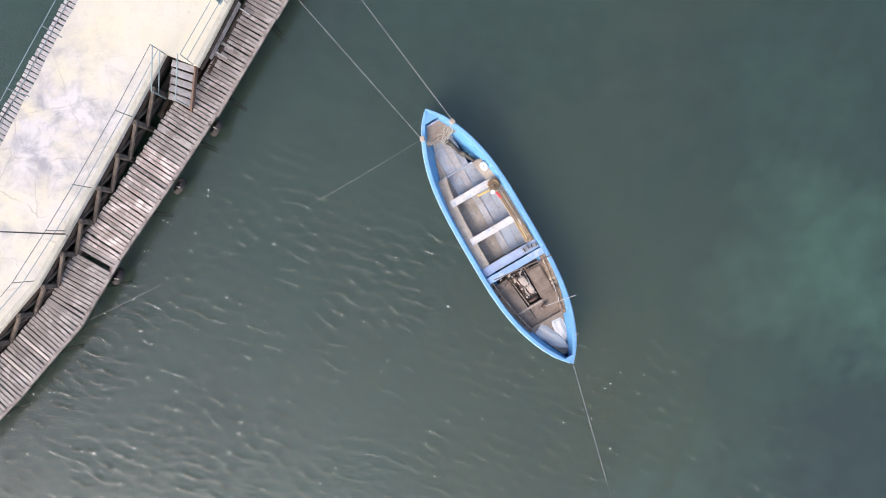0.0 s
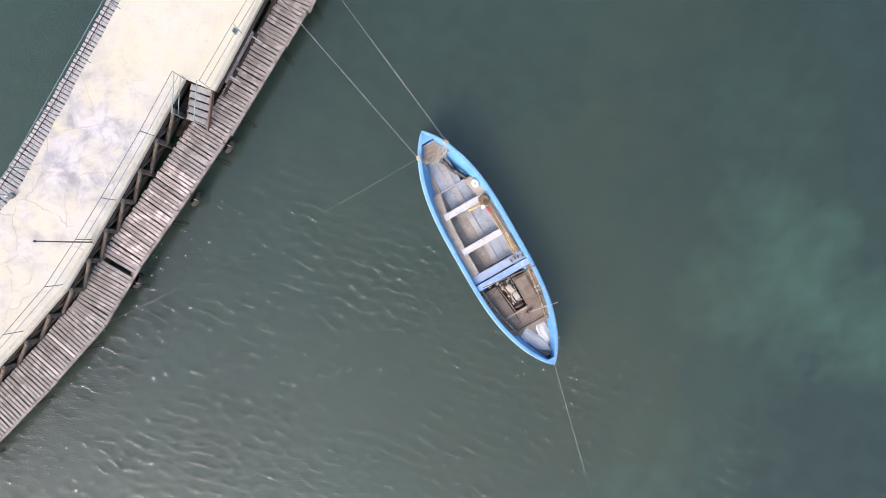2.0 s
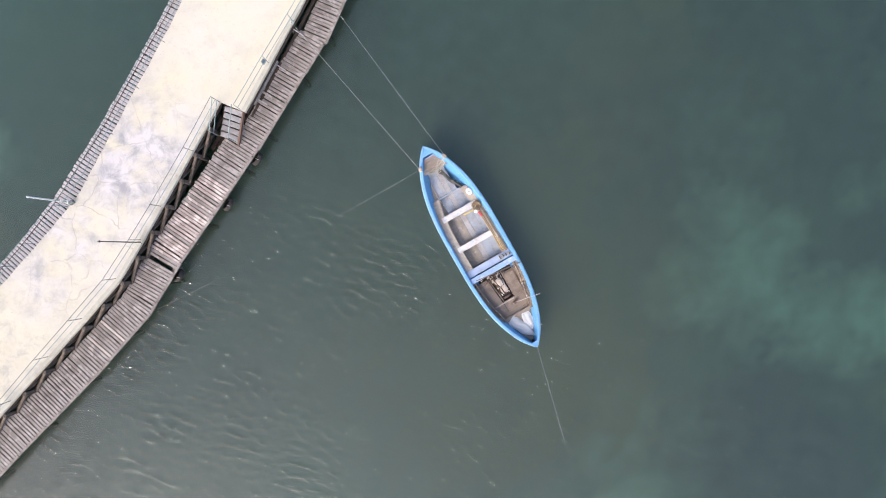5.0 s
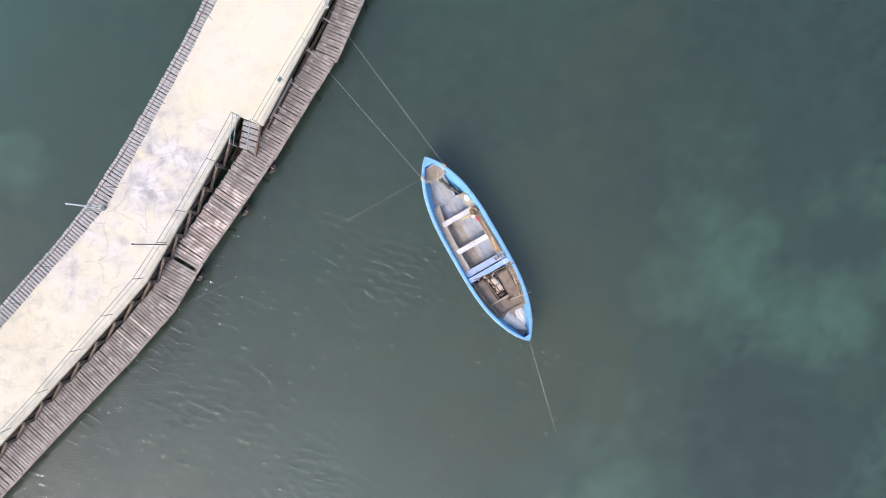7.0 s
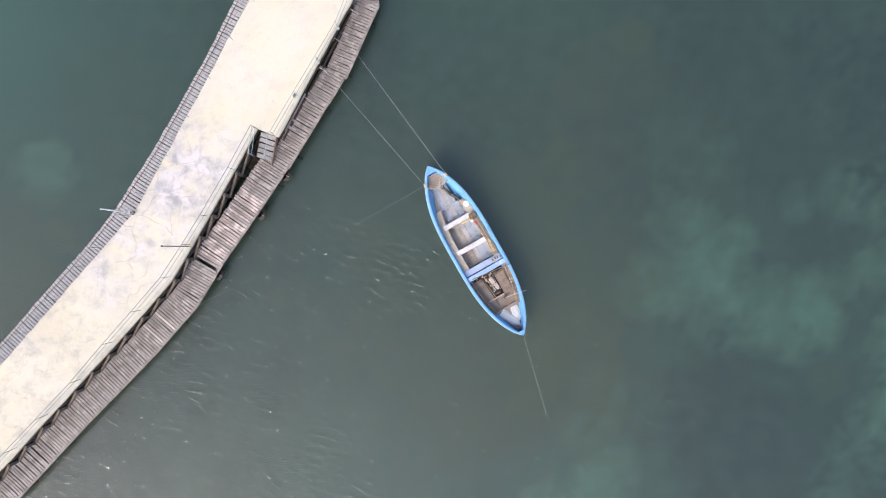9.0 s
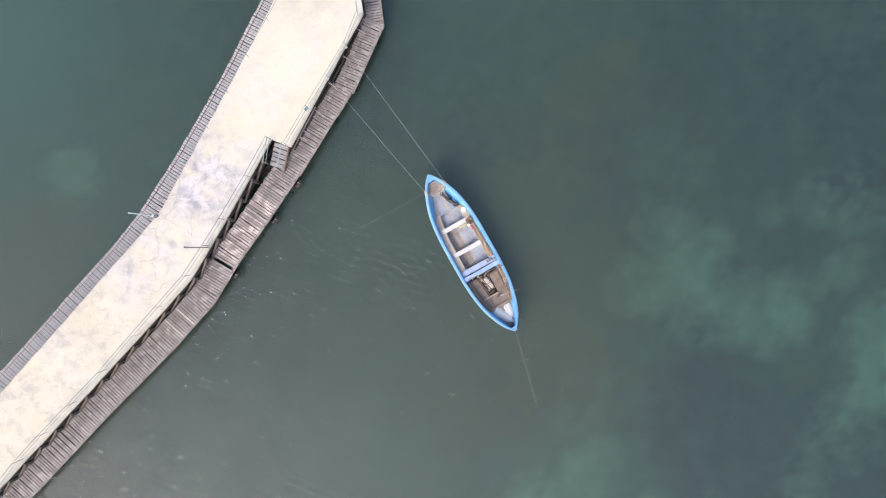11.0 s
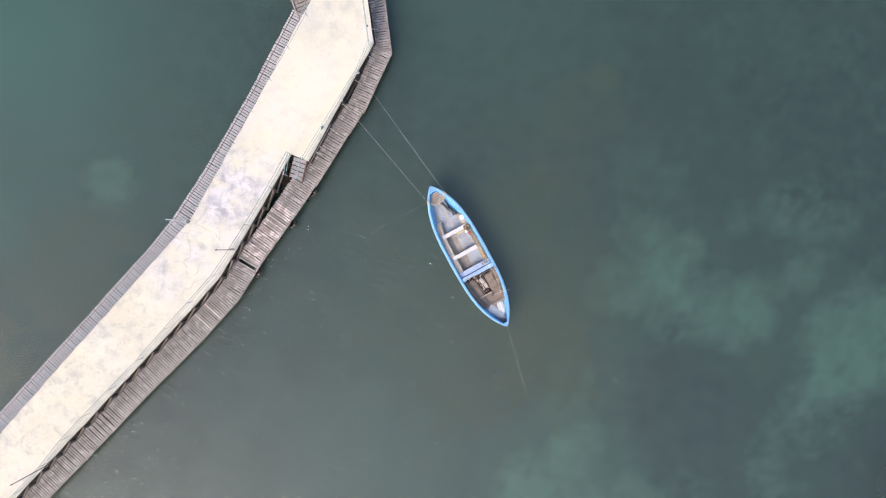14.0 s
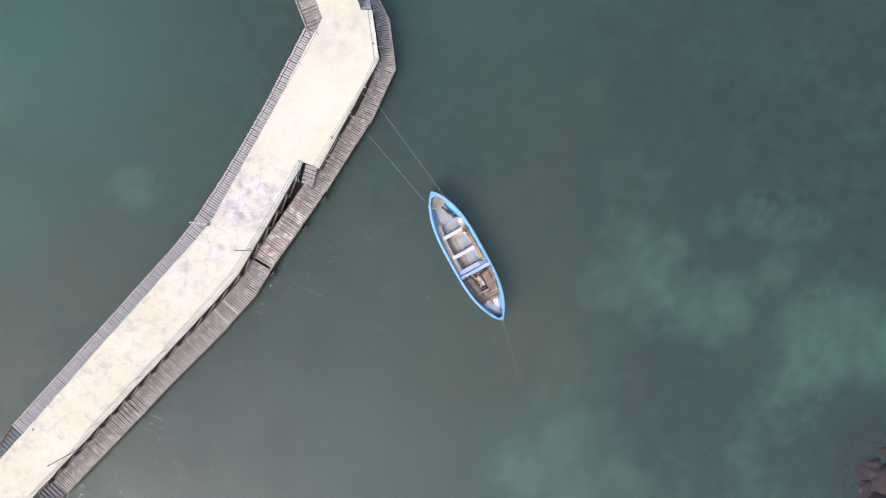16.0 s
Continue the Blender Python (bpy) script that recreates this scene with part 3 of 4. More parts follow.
def railing(name, feet, label, material, mid=True, skip=()):
    rail = thing(name, pose(*feet[0], DECK_Z), label, "railing", "pier railings")
    o = Vector((*feet[0], DECK_Z))
    for i, (x, y) in enumerate(feet):
        if i in skip:
            continue
        bm = bmesh.new()
        b = Vector((x, y, DECK_Z)) - o
        tube(bm, (b, b + Vector((random.uniform(-.02, .02), random.uniform(-.02, .02), RAIL_H))), 0.0105, 6)
        part("post", bm, material, rail)
    for z in (RAIL_H, 0.48) if mid else (RAIL_H,):
        bm = bmesh.new()
        tube(bm, [Vector((x, y, DECK_Z + z - 0.01)) - o for x, y in feet], 0.0100, 6)
        part("rail", bm, material if z == RAIL_H else RAIL, rail)
    return rail


railing("railing", [(-6.77, 4.75), (-7.58, 3.22), (-8.56, 1.49), (-9.19, 0.44), (-9.97, -0.78), (-11.02, -2.03), (-12.04, -3.22), (-13.18, -4.6), (-14.4, -5.92),
                    (-15.55, -7.17), (-16.5, -8.25), (-17.4, -9.45), (-18.45, -10.62), (-19.3, -11.55), (-20.6, -13.0), (-22.0, -14.6)],
        "thin grey-teal metal railing along the pier edge", RAIL_GREY)
railing("railing", [(-6.09, 4.5), (-5.25, 5.97), (-4.5, 7.24), (-3.78, 8.48), (-3.3, 9.72), (-3.5, 11.0), (-3.68, 12.2)],
        "thin pale teal metal railing beside the steps", RAIL)
railing("railing", [(x - 0.14, y + 0.09) for x, y in ((-7.4, 15.7), (-6.3, 13.0), (-5.9, 11.8), (-6.0, 10.9), (-6.79, 9.39), (-7.58, 7.95), (-8.37, 6.51), (-9.16, 5.07), (-9.95, 3.63), (-10.74, 2.19), (-11.35, 1.36), (-12.35, 0.2),
                    (-12.93, -0.5), (-13.96, -1.74), (-14.98, -2.96), (-16.02, -4.18), (-17.03, -5.38), (-18.04, -6.6), (-19.1, -7.8), (-20.15, -9.05), (-21.2, -10.28), (-22.4, -11.7))],
        "thin grey-teal metal railing on the seaward edge", RAIL)

# panel tied in the railing
panel = thing("rail_panel", pose(-5.3, 5.9, DECK_Z + 0.35, 0, 0, -30), "small teal metal panel wired to the pier railing", "panel")
bm = bmesh.new()
box(bm, pose(0, 0, 0.22), 0.025, 0.13, 0.24, 0.006)
part("plate", bm, RAIL, panel)
bm = bmesh.new()
box(bm, pose(0.02, 0, 0.08), 0.06, 0.15, 0.02, 0.005)
part("shelf", bm, RAIL, panel)


# ---- lamp poles ----
def lamp_pole(x, y, h, material, label, arm, r=0.02):
    pole = thing("lamp_pole", pose(x, y, DECK_Z), label, "lamp pole", "pier lamp poles")
    bm = bmesh.new()
    tube(bm, ((0, 0, 0), (0, 0, h)), r, 8, r * 0.7)
    smooth(part("shaft", bm, material, pole))
    bm = bmesh.new()
    box(bm, pose(0, 0, 0.012), 0.1, 0.1, 0.024, 0.004)
    part("base_plate", bm, material, pole)
    bm = bmesh.new()
    disc(bm, pose(0, 0, h), 0.032, 0.08, 12, 0.02)
    part("cap", bm, material, pole)
    for z in arm:
        bm = bmesh.new()
        beam(bm, (-0.02, 0, z), (0.09, 0, z), 0.02, 0.02, 0.004)
        part("bracket", bm, material, pole)


lamp_pole(-9.2, 0.36, 2.9, DARK_METAL, "thin dark metal lamp pole at the deck edge", (0.3, 0.7))
lamp_pole(-17.46, -9.58, 2.9, DARK_METAL, "thin dark metal lamp pole at the deck edge", (0.3, 0.7))
lamp_pole(-11.5, 1.6, 2.3, WHITE_METAL, "thin white metal pole on the seaward deck edge", (0.1, 0.5), 0.03)
bm = bmesh.new()
box(bm, pose(-11.32, 1.58, DECK_Z + 0.08, 0, 0, 40), 0.15, 0.12, 0.16, 0.015)
tagged(part("junction_box", bm, RAIL_GREY), "grey metal junction box at the foot of a pole", "box")

# ---- steps from the deck down to the landing stage ----
STEP_DIR, STEP_SIDE = Vector((-0.33, -0.944)), Vector((0.944, -0.33))
stairs = thing("pier_stairs", pose(-6.34, 4.58, WALK_Z, 0, 0, math.degrees(math.atan2(-STEP_DIR.x, STEP_DIR.y))), "short weathered timber steps with rusty sides", "stairs")
for i in range(5):
    bm = bmesh.new()
    box(bm, pose(random.uniform(-.01, .01), 0.10 + 0.19 * i, 0.66 - 0.135 * i, random.uniform(-2, 2), 0, random.uniform(-1.5, 1.5)), 0.6, 0.158, 0.04, 0.006)
    part("tread", bm, STEP, stairs)
for x in (-0.32, 0.32):
    bm = bmesh.new()
    beam(bm, (x, 0.0, 0.72 if x < 0 else 0.56), (x, 1.02 if x < 0 else 0.9, 0.02), 0.05, 0.16 if x < 0 else 0.1, 0.006)
    part("side_beam", bm, RUST if x < 0 else FRAME, stairs)
for x in (-0.2, 0.42):
    bm = bmesh.new()
    tube(bm, ((x, 0.0, 1.72), (x, 0.95, 0.95)), 0.016, 6)
    part("handrail", bm, RAIL, stairs)
    bm = bmesh.new()
    tube(bm, ((x, 0.95, 0.0), (x, 0.95, 0.95)), 0.016, 6)
    part("post", bm, RAIL, stairs)
bm = bmesh.new()
tube(bm, ((0.42, 0.0, 1.25), (0.42, 0.95, 0.48)), 0.013, 6)
part("handrail", bm, RAIL, stairs)


copy_thing(stairs, pose(-3.86, 12.3, WALK_Z, 0, 0, 12))


def side_stairs(x, y, turn, n, drop, width, label):
    st = thing("side_stairs", pose(x, y, 0, 0, 0, turn), label, "stairs", "timber side stairs")
    for i in range(n):
        bm = bmesh.new()
        box(bm, pose(0, 0.07 + 0.25 * i, WALK_Z - 0.03 + drop * (i + 1)), width, 0.135, 0.04, 0.006)
        part("tread", bm, WET, st)
    for k in (-1, 1):
        bm = bmesh.new()
        beam(bm, (k * (width / 2 + 0.02), -0.05, WALK_Z - 0.03), (k * (width / 2 + 0.02), 0.25 * n, WALK_Z + drop * n - 0.05), 0.06, 0.16)
        part("side_beam", bm, FRAME, st)


side_stairs(-18.80, -11.63, 138, 12, -0.09, 0.98, "dark wet timber steps at the end of the landing stage")
side_stairs(-20.93, -9.10, 139.5, 12, -0.09, 0.82, "dark wet timber steps at the end of the seaward walkway")

# leaning board panel between deck and landing stage
bm = bmesh.new()
beam(bm, (-5.84, 4.78, 0.9), (-5.1, 6.18, 0.9), 0.05, 0.3, 0.01)
tagged(part("board_panel", bm, PLANK), "grey weathered board fixed under the deck edge", "board")

# ---- tyres hung as fenders ----
def tyre(x, y, z, turn, tilt):
    ty = thing("tyre", pose(x, y, z, 0, tilt, turn), "old black rubber tyre hung on the landing stage as a fender", "tyre", "tyre fenders")
    bm = bmesh.new()
    rings = []
    for i in range(24):
        a = i * math.tau / 24
        ring = []
        for r, w in ((0.13, -0.05), (0.16, -0.075), (0.2, -0.07), (0.225, -0.04), (0.225, 0.04), (0.2, 0.07), (0.16, 0.075), (0.13, 0.05)):
            ring.append(bm.verts.new((w, r * math.cos(a), r * math.sin(a))))
        rings.append(ring)
    for i in range(24):
        u, v = rings[i], rings[(i + 1) % 24]
        for k in range(7):
            bm.faces.new((u[k], u[k + 1], v[k + 1], v[k]))
    bmesh.ops.recalc_face_normals(bm, faces=bm.faces)
    smooth(part("casing", bm, RUBBER, ty))
    bm = bmesh.new()
    tube(bm, ((0, 0, 0.14), (-0.05, 0, 0.3), (-0.16, 0, 0.36)), 0.01, 5)
    part("rope", bm, ROPE, ty)


tyre(-5.84, 3.11, 0.33, -32, 30)
tyre(-6.78, 1.62, 0.33, -32, 34)
tyre(-8.37, -0.70, 0.33, -32, 36)


# ---- the boat ----
LEN, HALF = 7.33, 0.885
boat_at = pose(1.40, 0.31, 0, 0, 0, 30.2)
boat = thing("rowing_boat", boat_at, "blue double-ended wooden fishing boat with an open hull", "boat")


def u_of(s):
    return max(-1.0, min(1.0, (s - LEN / 2) / (LEN / 2)))


def breadth(s):
    return HALF * max(0.0, 1 - abs(u_of(s)) ** 3.25) ** 0.92


def sheer(s):
    return 0.68 + 0.30 * u_of(s) ** 2 + (0.06 * u_of(s) ** 4 if s > LEN / 2 else 0)


def keel(s):
    return -0.28 + 0.2 * abs(u_of(s)) ** 8


def fullness(s):
    return 0.40 + (1.3 if s > LEN / 2 else 0.75) * abs(u_of(s)) ** 3


def inside(s, z):
    """Half the width inside the planking at the height z."""
    h = (z - keel(s)) / (sheer(s) - keel(s))
    return max(0.0, breadth(s) * max(0.0, min(1, h)) ** fullness(s) - 0.055)


def loft(bm, inset, floor_gap):
    n, rows = 64, 12
    grid = []
    for i in range(n + 1):
        s = LEN / 2 - LEN / 2 * math.cos(math.pi * i / n)
        s = min(max(s, inset), LEN - inset)
        row = []
        for k in range(-rows, rows + 1):
            h = abs(k) / rows
            b = max(0.0, breadth(s) - inset) * h ** fullness(s) * (1 if k > 0 else -1)
            row.append(bm.verts.new((b, s - LEN / 2, keel(s) + floor_gap + (sheer(s) - keel(s) - floor_gap) * h)))
        grid.append(row)
    for a, b in zip(grid, grid[1:]):
        for k in range(2 * rows):
            bm.faces.new((a[k], a[k + 1], b[k + 1], b[k]))
    return grid


bm = bmesh.new()
outer = loft(bm, 0.0, 0.0)
inner = loft(bm, 0.05, 0.05)
bmesh.ops.recalc_face_normals(bm, faces=bm.faces)
bmesh.ops.remove_doubles(bm, verts=bm.verts, dist=0.0005)
smooth(part("hull", bm, BLUE, boat, "blue painted hull planking"))
for side in (-1, 1):
    bm = bmesh.new()
    n, prev = 60, None
    for i in range(n + 1):
        s = 0.004 + (LEN - 0.008) * i / n
        b, z = breadth(s), sheer(s)
        w = 0.075
        o = min(1.0, min(s, LEN - s) / 0.35)
        ring = [bm.verts.new((side * max(0.0, x), s - LEN / 2, z + dz)) for x, dz in
                ((b + 0.03 * o, -0.05), (b + 0.035 * o, 0.02), (b + 0.02 * o, 0.035), (b - w + 0.015, 0.035), (b - w, 0.02), (b - w, -0.03))]
        if prev:
            for k in range(6):
                bm.faces.new((prev[k], prev[(k + 1) % 6], ring[(k + 1) % 6], ring[k]))
        prev = ring
    bmesh.ops.recalc_face_normals(bm, faces=bm.faces)
    part("gunwale", bm, BLUE_RIM, boat, "worn pale blue gunwale rail")


STRAKE = paint("chipped_strake_paint", (0.30, 0.49, 0.70), (0.66, 0.68, 0.70), 0.95, 0.6, 6, (0.35, 0.36, 0.38))
for side in (-1, 1):
    bm = bmesh.new()
    tube(bm, [(side * (breadth(s) + 0.036 * min(1.0, min(s, LEN - s) / 0.35)), s - LEN / 2, sheer(s) - 0.03) for s in [0.05 + (LEN - 0.1) * i / 50 for i in range(51)]], 0.014, 6)
    smooth(part("rubbing_strake", bm, STRAKE, boat, "chipped pale rubbing strake"))


def board(name, s0, s1, x0, x1, z, material, thick=0.03, clip=True, skew=0.0, parent=boat, label=""):
    """A board across or along the boat, trimmed to the hull."""
    k = max(1, int(abs(s1 - s0) / 0.15))
    left, right = [], []
    for i in range(k + 1):
        s = s0 + (s1 - s0) * i / k
        lim = inside(s, z) if clip else 9
        a, b = max(-lim, x0 + skew * i / k), min(lim, x1 + skew * i / k)
        if b - a > 0.015:
            left.append((a, s - LEN / 2))
            right.append((b, s - LEN / 2))
    if len(left) < 2:
        return None
    bm = bmesh.new()
    slab(bm, right + left[::-1], z - thick, z)
    return part(name, bm, material, parent, label)


def end_cap(name, s0, s1):
    """A solid cap over the end of the hull."""
    left, right = [], []
    for i in range(9):
        s = s0 + (s1 - s0) * i / 8
        left.append((-max(0.004, breadth(s) - 0.01), s - LEN / 2))
        right.append((max(0.004, breadth(s) - 0.01), s - LEN / 2))
    bm = bmesh.new()
    slab(bm, right + left[::-1], 0.9, sheer(s0 if s0 > 1 else s1) + 0.045)
    return part(name, bm, BLUE_RIM, boat, "pale blue painted end cap")


# floors
for s0, s1, z in ((5.66, 6.60, 0.42), (5.05, 5.62, 0.30), (3.97, 4.92, 0.27), (3.17, 3.8, 0.27)):
    for x0, x1, lift, mat in ((-0.66, -0.33, 0.0, GREY_FLOOR), (-0.325, -0.05, 0.006, GREY_FLOOR if s0 < 5 else BLUE_GREY), (-0.045, 0.125, 0.03, PALE_FLOOR),
                              (0.13, 0.39, 0.006, BLUE_GREY), (0.395, 0.68, 0.0, BLUE_GREY)):
        x1 = min(x1, 0.30) if s0 > 5.6 else x1
        board("floor_board", s0 + random.uniform(0, 0.02), s1 - random.uniform(0, 0.02), x0, x1, z + lift, mat)
# frames across the hull and the low bulkheads
for s, z in ((5.64, 0.47), (5.02, 0.4), (3.95, 0.4), (3.14, 0.4)):
    board("frame", s - 0.025, s + 0.025, -1, 1, z, BLUE_GREY if s > 5 else GREY_FLOOR, 0.25)
# side benches and thwarts
for side in (-1, 1):
    k = 24
    bm = bmesh.new()
    rim, lip = [], []
    for i in range(k + 1):
        s = 2.95 + 2.68 * i / k
        b = inside(s, 0.55)
        rim.append((side * b, s - LEN / 2))
        lip.append((side * (b - 0.24), s - LEN / 2))
    slab(bm, rim + lip[::-1], 0.51, 0.545)
    part("side_bench", bm, BENCH, boat, "bare pale wooden side bench")
for s0, s1, z, mat, x0, x1 in ((4.88, 5.06, 0.575, THWART, -0.62, 0.62), (3.79, 3.97, 0.575, THWART, -0.66, 0.66), (2.93, 3.15, 0.575, THWART_BLUE, -0.8, 0.8)):
    board("thwart", s0, s1, x0, x1, z, mat, 0.04, label="chalky white and blue thwart")
board("cross_beam", 2.72, 2.89, -0.9, 0.9, 0.66, BEAM, 0.07, label="pale blue cross beam")
# fore end
end_cap("bow_cap", 7.01, LEN - 0.005)
board("bow_bar", 6.945, 6.975, -0.5, 0.5, 0.83, THWART_BLUE, 0.03)
for i in range(4):
    board("bow_board", 6.50 + 0.115 * i, 6.608 + 0.115 * i, -0.5, 0.5, 0.76 + 0.006 * (i % 2), BOAT_WOOD, 0.025)
for side in (-1, 1):
    bm = bmesh.new()
    box(bm, pose(side * 0.43, 6.73 - LEN / 2, sheer(6.73) + 0.06, 0, side * 6, side * 20), 0.11, 0.13, 0.14, 0.012)
    part("mooring_bitt", bm, BENCH, boat, "bare wooden mooring bitt")
# after end
# Added black board; it gives the gaps in the cockpit floor their shadow.
board("gap_shade_board", 1.6, 2.78, -0.85, 0.85, 0.2, ENGINE_DARK, 0.03, label="added black board for the shadow in the cockpit floor gaps")
board("cockpit_board", 1.22, 2.6, -0.9, -0.19, 0.42, COCKPIT, 0.03, skew=-0.13)
board("cockpit_board", 1.22, 1.72, -0.2, 0.9, 0.425, COCKPIT, 0.03)
board("cockpit_board", 1.66, 1.70, -0.75, 0.16, 0.432, BENCH, 0.012, label="thin worn batten")
board("hatch_cover", 1.68, 2.5, 0.22, 0.56, 0.455, COCKPIT, 0.03)
board("cockpit_board", 1.73, 2.56, 0.22, 0.9, 0.41, COCKPIT, 0.03)
board("cockpit_board", 1.86, 1.89, 0.30, 0.62, 0.465, TIMBER, 0.01)
board("cockpit_board", 1.30, 1.32, -0.5, 0.5, 0.432, TIMBER, 0.008)
board("stern_platform", 0.22, 1.2, -0.8, 0.8, 0.51, BOAT_WOOD, 0.03, label="bare wooden stern platform")
board("riser", 1.195, 1.22, -0.8, 0.8, 0.50, BOAT_WOOD, 0.12)
end_cap("stern_cap", 0.005, 0.2)
for side in (-1, 1):
    bm = bmesh.new()
    prev = None
    for i in range(16):
        s = 1.15 + 1.56 * i / 15
        ring = [bm.verts.new((side * (inside(s, z) - d), s - LEN / 2, z)) for z, d in ((0.40, 0.004), (0.40, 0.02), (0.55, 0.02), (0.68, 0.02), (0.68, 0.004))]
        if prev:
            for k in range(5):
                bm.faces.new((prev[k], prev[(k + 1) % 5], ring[(k + 1) % 5], ring[k]))
        prev = ring
    bmesh.ops.recalc_face_normals(bm, faces=bm.faces)
    part("side_lining", bm, COCKPIT, boat, "dark oily wooden lining")
    for i in range(11):
        s = 1.26 + 0.135 * i + random.uniform(-0.03, 0.03)
        bm = bmesh.new()
        beam(bm, (side * (inside(s, 0.42) - 0.03), s - LEN / 2, 0.40), (side * (inside(s, 0.66) - 0.035), s - LEN / 2, random.uniform(0.64, 0.70)), random.uniform(0.025, 0.06), 0.035, 0.004)
        part("rib", bm, random.choice((BENCH, TIMBER, BOAT_WOOD, COCKPIT) if side > 0 else (TIMBER, NET, COCKPIT, BOAT_WOOD)), boat)
    for i in range(6 if side > 0 else 4):
        s = 1.3 + 1.3 * random.random()
        bm = bmesh.new()
        beam(bm, (side * (inside(s, 0.6) - 0.09), s - LEN / 2, 0.615), (side * (inside(s + 0.12, 0.6) - 0.085), s + random.uniform(0.06, 0.16) - LEN / 2, 0.63), 0.022, 0.016, 0.003)
        part("batten", bm, random.choice((THWART, BENCH, PALE_FLOOR)), boat, "short pale batten wedged behind the stringer")
    bm = bmesh.new()
    line = [(side * (inside(1.2 + 1.5 * i / 10, 0.6) - 0.075), 1.2 + 1.5 * i / 10 - LEN / 2, 0.6) for i in range(11)]
    tube(bm, line, 0.02, 5)
    part("stringer", bm, COCKPIT, boat)
bm = bmesh.new()
tube(bm, ((-0.66, 2.78 - LEN / 2, 0.8), (0.1, 2.69 - LEN / 2, 0.8), (0.92, 2.6 - LEN / 2, 0.8)), 0.016, 6)
tagged(part("pole", bm, TIMBER, None), "thin brown wooden pole laid across the boat", "pole").matrix_world = boat_at
bm = bmesh.new()
tube(bm, ((0.14, 1.545 - LEN / 2, 0.62), (0.5, 1.5 - LEN / 2, 0.80), (0.92, 1.44 - LEN / 2, 0.96)), 0.0088, 8)
part("tiller", bm, PALE_FLOOR, boat, "worn white painted tiller rod")
bm = bmesh.new()
box(bm, pose(0.13, 1.55 - LEN / 2, 0.52, 0, 0, 20), 0.14, 0.08, 0.2, 0.01)
part("tiller_block", bm, RUST, boat)
for s, x in ((0.58, breadth(0.58) + 0.05), (0.63, -breadth(0.63) - 0.02)):
    bm = bmesh.new()
    ring = [(x + 0.038 * math.cos(a), s - LEN / 2 + 0.030 * math.sin(a), sheer(s) + 0.04 + 0.02 * math.sin(a)) for a in [k * math.tau / 14 for k in range(15)]]
    tube(bm, ring, 0.007, 5)
    part("mooring_ring", bm, PALE_FLOOR, boat, "pale metal mooring ring")
# engine in the well
def well(x, s, z, rx=0, ry=0, rz=0):
    return pose(x, s - LEN / 2, z, rx, ry, rz)


bm = bmesh.new()
box(bm, well(-0.02, 2.14, 0.2), 0.34, 0.72, 0.3, 0.02)
box(bm, well(-0.04, 2.44, 0.36), 0.34, 0.2, 0.16, 0.02)
engine = part("engine", bm, ENGINE_DARK, boat, "oily dark boat engine in an open well")
bm = bmesh.new()
disc(bm, well(0.0, 1.82, 0.34, 90), 0.14, 0.06, 20)
part("flywheel", bm, RUST, engine)
bm = bmesh.new()
box(bm, well(0.0, 2.36, 0.47, 0, 8, 12), 0.17, 0.26, 0.12, 0.03)
part("fuel_tank", bm, ENGINE_PALE, engine, "pale painted tank with rust")
bm = bmesh.new()
box(bm, well(-0.16, 2.5, 0.46, 0, -10, -15), 0.14, 0.12, 0.1, 0.02)
part("air_filter", bm, RUST, engine)
bm = bmesh.new()
box(bm, well(0.06, 2.1, 0.42, 0, 0, 5), 0.16, 0.2, 0.08, 0.02)
part("cylinder_head", bm, ENGINE_PALE, engine)
for i in range(6):
    bm = bmesh.new()
    a, b = random.uniform(-0.24, 0.16), random.uniform(-0.2, 0.18)
    tube(bm, ((a, 2.62 - LEN / 2, 0.40 + 0.02 * i), (0.5 * (a + b) + 0.04, 2.25 - LEN / 2, 0.52 - 0.02 * i), (b, 1.95 - LEN / 2, 0.40)), 0.013 + 0.002 * (i % 3), 6)
    part("pipe", bm, (RUST, STEEL, ENGINE_PALE, ENGINE_DARK)[i % 4], engine)
for i in range(5):
    bm = bmesh.new()
    box(bm, well(-0.12 + 0.06 * i, 1.96 + 0.02 * (i % 2), 0.39, 0, 0, 9 * i), 0.035, 0.09, 0.06, 0.008)
    part("valve", bm, (ENGINE_PALE, STEEL, RUST)[i % 3], engine)
for i in range(7):
    bm = bmesh.new()
    box(bm, well(random.uniform(-0.36, 0.2), random.uniform(2.52, 2.66), 0.45, 0, random.uniform(-20, 20), random.uniform(0, 90)), random.uniform(0.05, 0.12), random.uniform(0.03, 0.06), 0.04, 0.008)
    part("bracket", bm, (RUST, ENGINE_PALE, ENGINE_DARK)[i % 3], engine)
for i in range(22):
    bm = bmesh.new()
    bmesh.ops.create_icosphere(bm, subdivisions=2, radius=1.0, matrix=well(random.uniform(-0.2, 0.16), random.uniform(2.1, 2.6), random.uniform(0.38, 0.5), 0, 0, random.uniform(0, 90))
                               @ Matrix.Diagonal((random.uniform(0.02, 0.06), random.uniform(0.02, 0.045), random.uniform(0.02, 0.04), 1)))
    for v in bm.verts:
        v.co += Vector((1, 1, 1)) * 0.02 * noise.noise(v.co * 25)
    part("fitting", bm, (ENGINE_PALE, RUST, BENCH, ENGINE_DARK, STEEL)[i % 5], engine)
